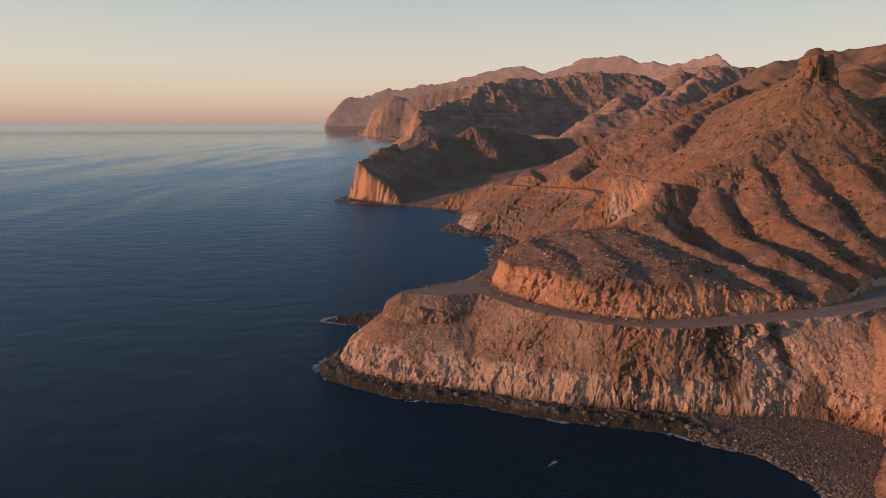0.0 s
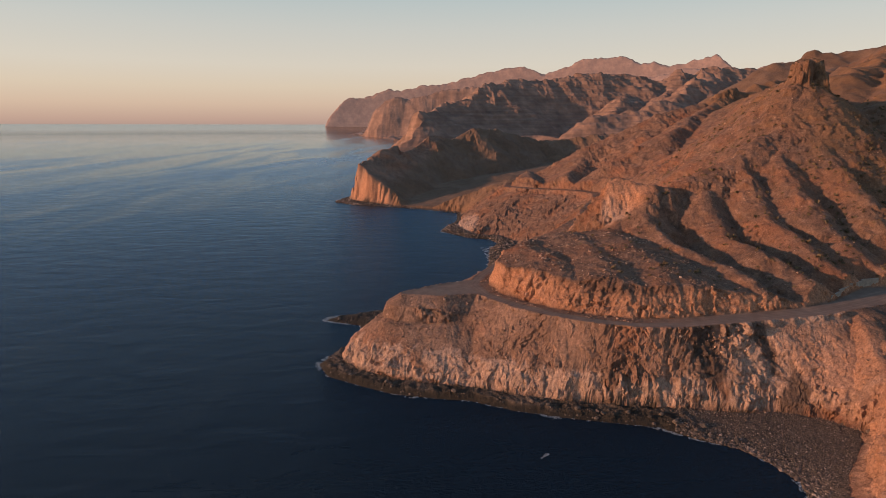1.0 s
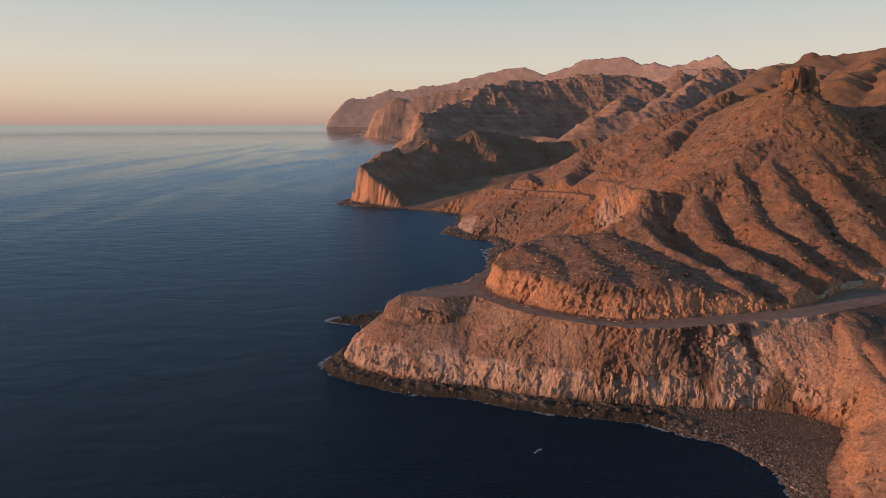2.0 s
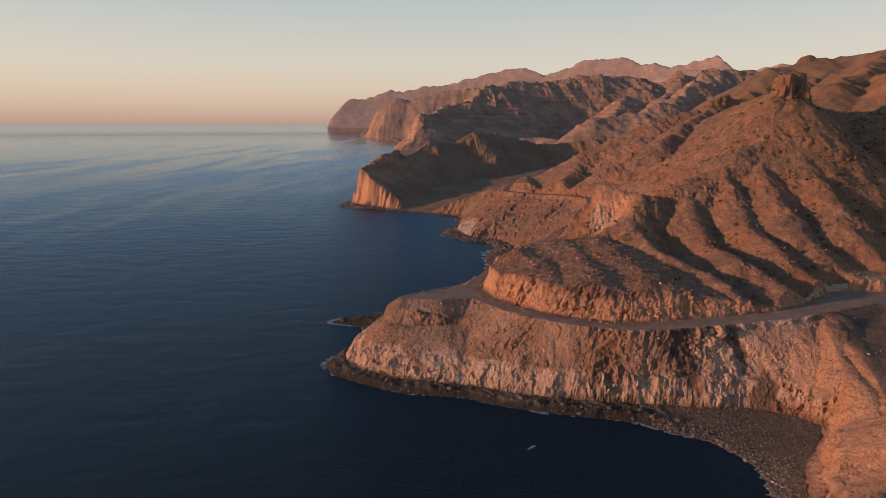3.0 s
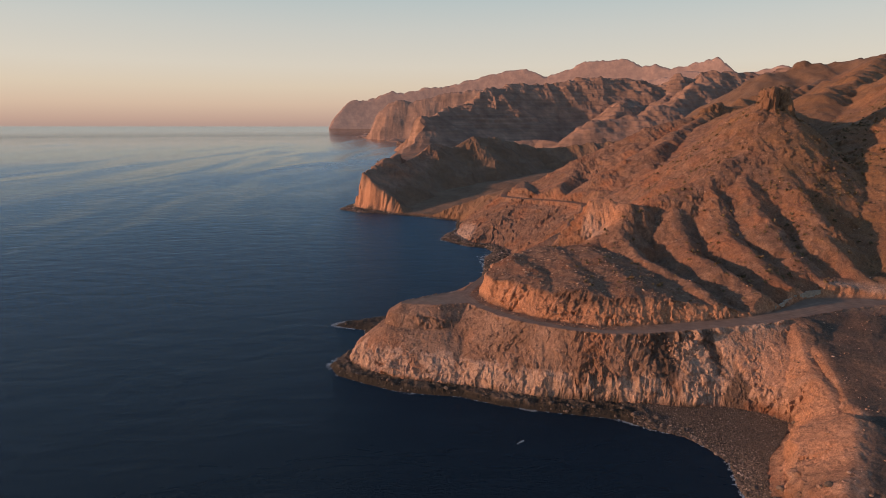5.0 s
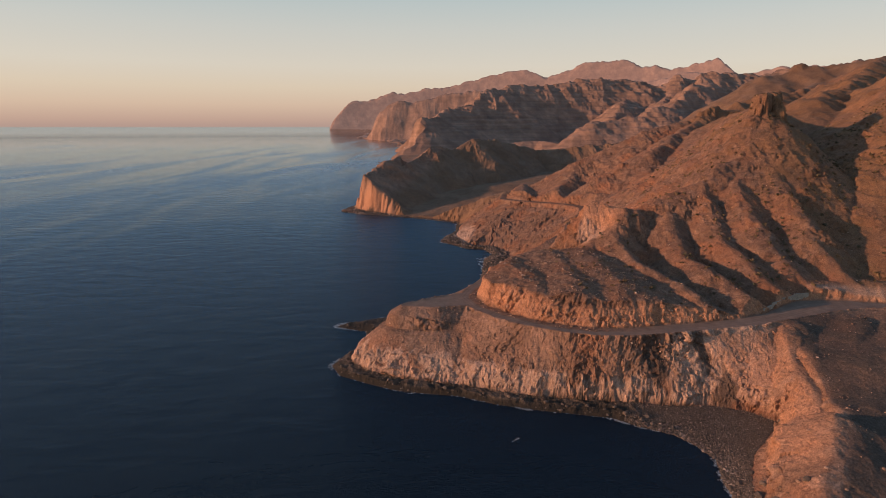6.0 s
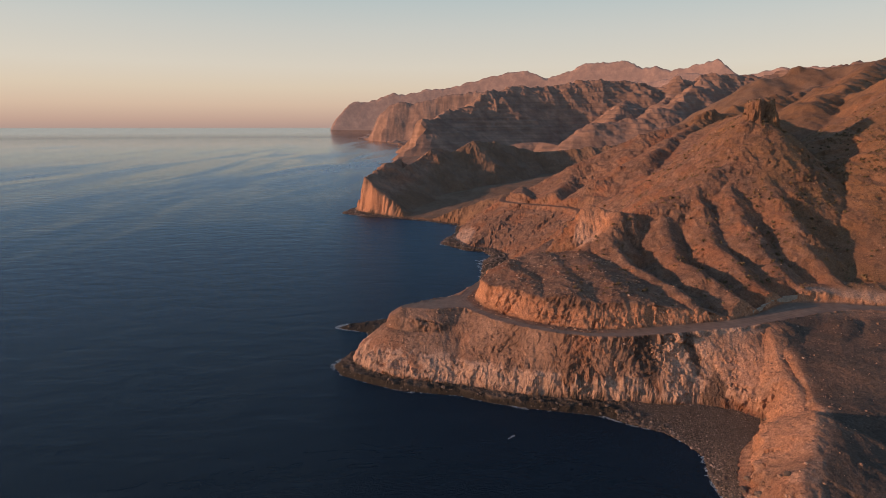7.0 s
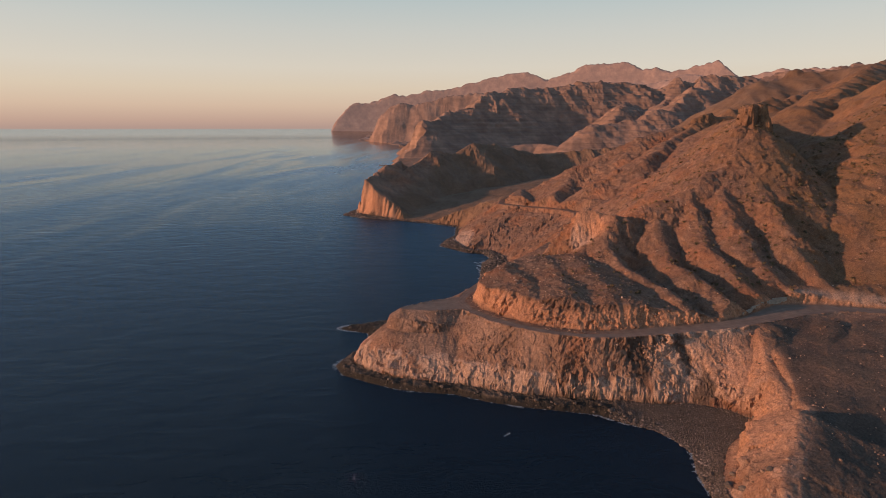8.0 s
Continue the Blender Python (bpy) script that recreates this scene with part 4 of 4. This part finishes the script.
def joined(name, V, F, mat, smooth=False):
    me = bpy.data.meshes.new(name)
    n = F.shape[1]
    me.vertices.add(len(V))
    me.vertices.foreach_set("co", np.ascontiguousarray(V, np.float32).ravel())
    me.loops.add(F.size)
    me.loops.foreach_set("vertex_index", F.ravel().astype(np.int32))
    me.polygons.add(len(F))
    me.polygons.foreach_set("loop_start", np.arange(0, F.size, n, dtype=np.int32))
    me.polygons.foreach_set("loop_total", np.full(len(F), n, np.int32))
    me.polygons.foreach_set("use_smooth", np.full(len(F), smooth, bool))
    me.update(calc_edges=True)
    me.materials.append(mat)
    return new(name, me)


def strewn(name, protos, x, y, z, size, mat, r):
    """Many copies of a few shapes as one mesh, each turned about at random."""
    VV, FF, base = [], [], 0
    kind = r.randint(0, len(protos), len(x))
    for k, (V, F) in enumerate(protos):
        m = np.flatnonzero(kind == k)
        a, b = r.uniform(0, 2 * np.pi, len(m)), r.normal(0, 0.35, len(m))
        ca, sa, cb, sb = np.cos(a), np.sin(a), np.cos(b), np.sin(b)
        p = V[None] * size[m, None, None]
        px, py, pz = p[..., 0], p[..., 1], p[..., 2]
        py, pz = py * cb[:, None] - pz * sb[:, None], py * sb[:, None] + pz * cb[:, None]
        px, py = px * ca[:, None] - py * sa[:, None], px * sa[:, None] + py * ca[:, None]
        q = np.stack([px + x[m, None], py + y[m, None], pz + z[m, None]], -1).reshape(-1, 3)
        f = (F[None] + (np.arange(len(m)) * len(V))[:, None, None] + base).reshape(-1, F.shape[1])
        VV.append(q)
        FF.append(f)
        base += len(q)
    return joined(name, np.concatenate(VV), np.concatenate(FF), mat)


def sample(n, x0, x1, y0, y1, seed, test):
    """Random places on the ground that pass a test of (x, y, z, masks)."""
    r = np.random.RandomState(seed)
    x, y = r.uniform(x0, x1, n), r.uniform(y0, y1, n)
    ok = inside(x, y, LAND)
    x, y = x[ok], y[ok]
    z, *masks = land(x, y)
    ok = test(x, y, z, masks, r)
    return x[ok], y[ok], z[ok], r


STONES = [proto(1, i, q) for i, q in enumerate((0.7, 0.55, 0.8, 0.6, 0.45))]
BLOCKS = [proto(2, 20 + i, q) for i, q in enumerate((0.6, 0.45, 0.7, 0.5))]


def build_strewn():
    x, y, z, r = sample(100000, 66, 132, 96, 172, 11, lambda x, y, z, m, r: (m[2] > 0.5) & (z > 0.05) & (x + 0.4 * (172 - y) > 78))
    keep = slice(0, 17000)
    size = (r.gamma(2.2, 0.13, len(x)) + 0.16) * np.interp(nearest(x, y, COAST)[0], [0, 6, 14], [1.6, 1.0, 0.72])
    tagged(strewn("cobbles", STONES, x[keep], y[keep], z[keep] + 0.05, size[keep], ROCK, r), "grey-brown cobbles piled on the small beach", "cobbles", kind="stuff")
    x, y, z, r = sample(40000, -60, 110, 150, 285, 12, lambda x, y, z, m, r: (m[2] > 0.5) & (z > -0.4) & (r.rand(len(x)) < 0.55))
    size = np.minimum(r.gamma(1.3, 0.34, len(x)) + 0.2, 2.2)
    keep = slice(0, 750)
    tagged(strewn("shore_rocks", STONES, x[keep], y[keep], z[keep] - 0.1, size[keep], ROCK, r), "dark wet lava rocks along the cliff foot", "rocks", kind="stuff")
    x, y, z, r = sample(40000, -5, 70, 330, 540, 13, lambda x, y, z, m, r: (m[2] > 0.5) & (z > -0.3))
    size = np.minimum(r.gamma(1.8, 0.6, len(x)) + 0.5, 4.0)
    keep = slice(0, 2600)
    tagged(strewn("shore_rocks", STONES, x[keep], y[keep], z[keep], size[keep], ROCK, r), "dark boulders filling the cove's beach", "rocks", kind="stuff")
    x, y, z, r = sample(40000, -150, 30, 620, 770, 14, lambda x, y, z, m, r: (m[2] > 0.5) & (z > -0.5))
    size = np.minimum(r.gamma(2.2, 0.8, len(x)) + 0.6, 5.5) * np.interp(x, [-130, -60, 20], [1.0, 0.7, 0.45])
    keep = slice(0, 3000)
    tagged(strewn("shore_rocks", STONES, x[keep], y[keep], z[keep] + 0.2, size[keep], ROCK, r), "tumbled boulders round the foot of the headland", "rocks", kind="stuff")
    x, y, z, r = sample(150000, -45, 330, 90, 420, 15, lambda x, y, z, m, r: (m[2] < 0.5) & (m[0] < 0.4) & (z > 4) & (r.rand(len(x)) < (0.12 + 0.88 * (noise2(x / 9, y / 9) > 0.05)) * np.where((y < 262) & (x < 100), 1.0, 0.2) * np.where(m[1] > 0.5, 0.35, 1.0)))
    size = np.minimum(r.gamma(1.2, 0.26, len(x)) + 0.18, 1.8)
    keep = slice(0, 9000)
    tagged(strewn("loose_rocks", STONES, x[keep], y[keep], z[keep] + 0.1, size[keep], LOOSE, r), "loose brown rocks scattered over the slopes", "rocks", kind="stuff")
    x, y, z, r = sample(50000, 60, 360, 195, 430, 16, lambda x, y, z, m, r: (m[0] < 0.3) & (m[4] < 0.3) & (z > 31) & (r.rand(len(x)) < 0.12 + 0.88 * step(-0.15, 0.45, noise2(x / 30 + 3, y / 30)) * step(90, 230, x)))
    keep = slice(0, 4600)
    x, y, z = x[keep], y[keep], z[keep]
    size = np.clip(r.gamma(3.0, 0.27, len(x)), 0.35, 2.2)
    bushes = []
    for i in range(4):
        q = np.random.RandomState(60 + i)
        V, F = [], []
        for j in range(16):
            d = q.normal(size=3)
            d[2] = abs(d[2]) * 0.9
            d = d / np.linalg.norm(d) * q.uniform(0.2, 0.5)
            a, b = (q.normal(size=3) * 0.13 for _ in range(2))
            F.append([len(V), len(V) + 1, len(V) + 2, len(V) + 3])
            V += [d - a - b, d + a - b, d + a + b, d - a + b]
        bushes.append((np.array(V), np.array(F)))
    tagged(strewn("scrub", bushes, x, y, z + 0.1, size * 1.0, SCRUB, r), "dry olive-brown scrub dotted over the hillside", "scrub", kind="stuff")


def build_boulders():
    """The big single stones of the shore and the road."""
    r = np.random.RandomState(30)
    spots = [(60, 166, 2.4), (66, 163, 1.8), (73, 160, 2.6), (78, 156, 2.0), (81, 158, 2.8), (84, 152, 1.7), (88, 151, 2.2), (91, 143, 1.6), (70, 164, 2.1), (52, 166, 1.9),
             (44, 168, 2.2), (35, 171, 1.8), (30, 173, 2.3), (20, 176, 1.7), (4, 181, 2.2), (-8, 184, 1.9), (-20, 188, 2.4), (-34, 195, 2.0), (-43, 203, 2.5), (-45, 212, 1.8),
             (100, 112, 2.6), (97, 108, 3.0), (95, 116, 2.2), (98, 101, 3.4), (103, 97, 2.6), (101, 120, 2.0), (126, 150, 1.9), (121, 156, 1.6), (-50, 263, 2.2), (-44, 261, 1.9)]
    x, y, size = (np.array(c, float) for c in zip(*spots))
    z = land(x, y)[0]
    meshes = []
    for V, F in BLOCKS:
        me = bpy.data.meshes.new("boulder")
        me.from_pydata([tuple(v) for v in V], [], [tuple(map(int, f)) for f in F])
        me.materials.append(BOULDER)
        meshes.append(me)
    for i in range(len(x)):
        ob = new("boulder", meshes[i % 4])
        ob.matrix_world = pose(x[i], y[i], z[i] + 0.1 * size[i], r.uniform(-15, 15), r.uniform(-15, 15), r.uniform(0, 360)) @ Matrix.Diagonal((size[i], size[i], size[i], 1))
        tagged(ob, "dark weathered boulder lying on the rocky shore", "boulder", group="boulders on the shore")


def build_foam():
    xs, ys = np.arange(-75, 112, 0.3), np.arange(90, 285, 0.3)
    X, Y = (g.ravel() for g in np.meshgrid(xs, ys))
    close = nearest(X, Y, COAST)[0] < 9
    close |= np.hypot(X - 29.4, Y - 143.4) < 4
    keep = np.zeros(X.shape, bool)
    x, y = X[close], Y[close]
    dC = nearest(x, y, COAST)[0] * np.where(inside(x, y, LAND), -1, 1)
    spill, body, lace = fbm(x, y, 15, 2), fbm(x + 9, y, 2.4, 4, 0.7), np.abs(fbm(x, y + 5, 1.5, 3, 0.6))
    tip = np.exp(-((x + 49) ** 2 + (y - 209) ** 2) / 70.0) + np.exp(-((x + 57) ** 2 + (y - 265) ** 2) / 60.0) + 0.12 * np.exp(-((x - 89) ** 2 + (y - 116) ** 2) / 45.0)
    reach = 0.6 + 1.9 * np.maximum(spill, 0) + 1.8 * tip
    wash = (dC > -1.0) & (dC < reach) & (body + 0.6 * spill + 0.5 * tip > 0.20 + 0.3 * dC / reach) & (lace > 0.14 + 0.14 * (dC > 0.8))
    patch = np.hypot((x - 29.4) - 0.5 * np.sin((y - 143.4) * 1.6) - 0.35 * (y - 143.4), (y - 143.4) * 0.28) + 0.25 * body
    keep[close] = wash | (patch < 0.32)
    q, used = quads(len(ys), len(xs), keep)
    P = np.stack([X, Y, 0.05 + 0.03 * noise2(X / 2, Y / 2)], -1)[used]
    tagged(sheet("foam", P, q, FOAM), "white foam where small waves wash the rocks", "foam", kind="stuff")
    xs, ys = np.arange(-160, 60, 0.7), np.arange(330, 740, 0.7)
    X, Y = (g.ravel() for g in np.meshgrid(xs, ys))
    close = nearest(X, Y, COAST + COAST2[:4])[0] < 12
    keep = np.zeros(X.shape, bool)
    x, y = X[close], Y[close]
    dC = nearest(x, y, COAST + COAST2[:4])[0] * np.where(inside(x, y, LAND), -1, 1)
    body, spill = fbm(x, y, 5, 4, 0.7), fbm(x, y, 40, 2)
    cove = np.exp(-((x - 32) ** 2 + (y - 432) ** 2) / 260.0)
    keep[close] = (dC > -2) & (dC < 1.0 + 2 * np.maximum(spill, 0) + 7 * cove) & (body + 0.6 * spill + 0.35 * cove > 0.5)
    q, used = quads(len(ys), len(xs), keep)
    P = np.stack([X, Y, 0.06 + 0.03 * noise2(X / 3, Y / 3)], -1)[used]
    tagged(sheet("foam", P, q, FOAM), "thin white foam along the cove's rocky edge", "foam", kind="stuff")


# ---- things that people have left ----
def plain(name, base, rough=0.8, wear=0.2, scale=1.5, metal=0.0):
    m, nt, bsdf = material(name)
    geo = nt.nodes.new("ShaderNodeNewGeometry")
    n = noise_tex(nt, geo.outputs["Position"], scale, 6, 0.65)
    lo, hi = tuple(c * (1 - wear) for c in base), tuple(min(c * (1 + wear), 1) for c in base)
    nt.links.new(ramp(nt, n, [(0.3, lo), (0.7, hi)]), bsdf.inputs["Base Color"])
    bsdf.inputs["Roughness"].default_value, bsdf.inputs["Metallic"].default_value = rough, metal
    return m


CONCRETE = plain("weathered concrete", (0.30, 0.24, 0.195), 0.9, 0.25, 0.8)
WHITE = plain("white paint", (0.75, 0.73, 0.70), 0.5, 0.06, 0.5)
GREY_PAINT = plain("grey car paint", (0.22, 0.23, 0.25), 0.35, 0.05)
TYRE = plain("black rubber", (0.02, 0.02, 0.02), 0.9, 0.1)
GLASS = plain("dark window glass", (0.02, 0.025, 0.03), 0.08, 0.1)
TILE = plain("clay roof", (0.30, 0.13, 0.08), 0.85, 0.2)
WOOD = plain("brown door wood", (0.16, 0.09, 0.05), 0.7, 0.2)


def box(bm, x0, x1, y0, y1, z0, z1, taper=0.0):
    v = [bm.verts.new((x, y, z)) for z, k in ((z0, 0.0), (z1, taper)) for x, y in ((x0 + k, y0 + k), (x1 - k, y0 + k), (x1 - k, y1 - k), (x0 + k, y1 - k))]
    for f in ((3, 2, 1, 0), (4, 5, 6, 7), (0, 1, 5, 4), (1, 2, 6, 5), (2, 3, 7, 6), (3, 0, 4, 7)):
        bm.faces.new([v[i] for i in f])
    return v


def part(name, bm, mat, parent, label="", bevel=0.0):
    if bevel:
        bmesh.ops.bevel(bm, geom=list(bm.edges), offset=bevel, segments=2, affect="EDGES", profile=0.6)
    me = bpy.data.meshes.new(name)
    bm.to_mesh(me)
    bm.free()
    me.materials.append(mat)
    ob = new(name, me)
    ob.parent = parent
    if label:
        tagged(ob, label)
    return ob


def parked_car(paint, label):
    car = tagged(new("car"), label, "car", group="cars parked behind the beach")
    bm = bmesh.new()
    box(bm, -2.1, 2.1, -0.85, 0.85, 0.3, 0.85, 0.04)
    part("body", bm, paint, car, bevel=0.08)
    bm = bmesh.new()
    v = box(bm, -1.6, 1.1, -0.78, 0.78, 0.85, 1.45, 0.0)
    for p in v[4:]:
        p.co.x *= 0.72
        p.co.y *= 0.86
    part("cabin", bm, GLASS, car, "dark glazed cabin", bevel=0.05)
    bm = bmesh.new()
    box(bm, -1.15, 0.75, -0.66, 0.66, 1.45, 1.5)
    part("roof", bm, paint, car, bevel=0.02)
    for x in (-1.35, 1.35):
        for y in (-0.8, 0.8):
            bm = bmesh.new()
            bmesh.ops.create_cone(bm, cap_ends=True, segments=16, radius1=0.32, radius2=0.32, depth=0.2, matrix=pose(x, y, 0.32, 90))
            wheel = part("wheel", bm, TYRE, car)
            bm = bmesh.new()
            bmesh.ops.create_cone(bm, cap_ends=True, segments=12, radius1=0.18, radius2=0.18, depth=0.03, matrix=pose(x, y + math.copysign(0.1, y), 0.32, 90))
            part("rim", bm, GREY_PAINT, wheel)
    return car


def house(w, d, h, label):
    ob = tagged(new("house"), label, "house", group="houses of the far village")
    bm = bmesh.new()
    box(bm, -w / 2, w / 2, -d / 2, d / 2, -4, h)
    part("wall", bm, WHITE, ob)
    bm = bmesh.new()
    box(bm, -w / 2 - 0.3, w / 2 + 0.3, -d / 2 - 0.3, d / 2 + 0.3, h, h + 0.5)
    part("roof", bm, TILE, ob)
    for i in range(4):
        x = -w / 2 + w * (i + 0.5) / 4
        for z in (1.2, 4.2):
            if z + 1.4 < h and not (i == 1 and z < 2):
                bm = bmesh.new()
                box(bm, x - 0.6, x + 0.6, -d / 2 - 0.05, -d / 2 + 0.1, z, z + 1.4)
                part("window", bm, GLASS, ob)
    x = -w / 2 + w * 1.5 / 4
    bm = bmesh.new()
    box(bm, x - 0.5, x + 0.5, -d / 2 - 0.06, -d / 2 + 0.1, 0, 2.1)
    part("door", bm, WOOD, ob)
    return ob


def put(ob, x, y, z, turn, size=1.0):
    ob.matrix_world = pose(x, y, z, 0, 0, turn) @ Matrix.Diagonal((size, size, size, 1))


def build_left_things():
    spots = np.array([(18.0, 668.0), (25.0, 672.0), (8.0, 664.0)])
    z = land(spots[:, 0], spots[:, 1])[0]
    car = parked_car(WHITE, "white car parked on the dirt behind the beach")
    put(car, *spots[0], z[0], 20)
    two = copy_thing(car, pose(*spots[1], z[1], 0, 0, -15))
    three = parked_car(GREY_PAINT, "grey car parked on the dirt behind the beach")
    put(three, *spots[2], z[2], 70)
    for x, y, w, h, turn in ((-174, 2350, 15, 7, 10), (-170, 2385, 12, 6, -8), (-164, 2300, 11, 6, 15), (-155, 2360, 14, 9, 0)):
        zz = float(beyond(np.array([float(x)]), np.array([float(y)]))[0][0])
        k = float(gather(np.array([x]), np.array([y]), np.array([0.0]))[1][0] + 28) / (y + 28)
        gx, gy, gz = (float(c[0]) for c in gather(np.array([float(x)]), np.array([float(y)]), np.array([float(zz)])))
        put(house(w, 10, h, "small white house above the far bay"), gx, gy, gz, turn, k)
    # the concrete wall on the hill side of the road
    line = [(143, 199.5, 29.3), (149.5, 205, 29.6), (157, 210.8, 29.8), (165, 215.6, 30), (173, 217.6, 30)]
    wall = tagged(new("retaining_wall"), "pale weathered concrete wall beside the dirt road", "wall")
    for i, (a, b) in enumerate(zip(line[:-1], line[1:])):
        length, turn = math.hypot(b[0] - a[0], b[1] - a[1]), math.degrees(math.atan2(b[1] - a[1], b[0] - a[0]))
        h = 1.9 + 0.45 * i
        bm = bmesh.new()
        box(bm, 0.03, length - 0.03, -0.2, 0.2, -0.8, h)
        panel = part("panel", bm, CONCRETE, wall, bevel=0.04)
        panel.matrix_world = pose(a[0], a[1], a[2], 0, 0, turn)
        bm = bmesh.new()
        box(bm, 0, length, -0.3, 0.3, h, h + 0.18)
        part("coping", bm, CONCRETE, wall, bevel=0.03).matrix_world = pose(a[0], a[1], a[2], 0, 0, turn)
    # the low rock that stands in the sea beyond the headland
    V, F = proto(3, 77, 0.28)
    me = bpy.data.meshes.new("sea_rock")
    me.from_pydata([tuple(v) for v in V], [], [tuple(map(int, f)) for f in F])
    me.materials.append(ROCK)
    rock = new("sea_rock", me)
    gx, gy, gz = (float(c[0]) for c in gather(np.array([-200.0]), np.array([1800.0]), np.array([0.0])))
    rock.matrix_world = pose(gx, gy, gz, 0, 0, 12) @ Matrix.Diagonal((34, 18, 16, 1))
    tagged(rock, "low dark rock standing out of the sea", "rock")


build_sea()
build_ranges()
build_ground()
build_strewn()
build_boulders()
build_foam()
build_left_things()
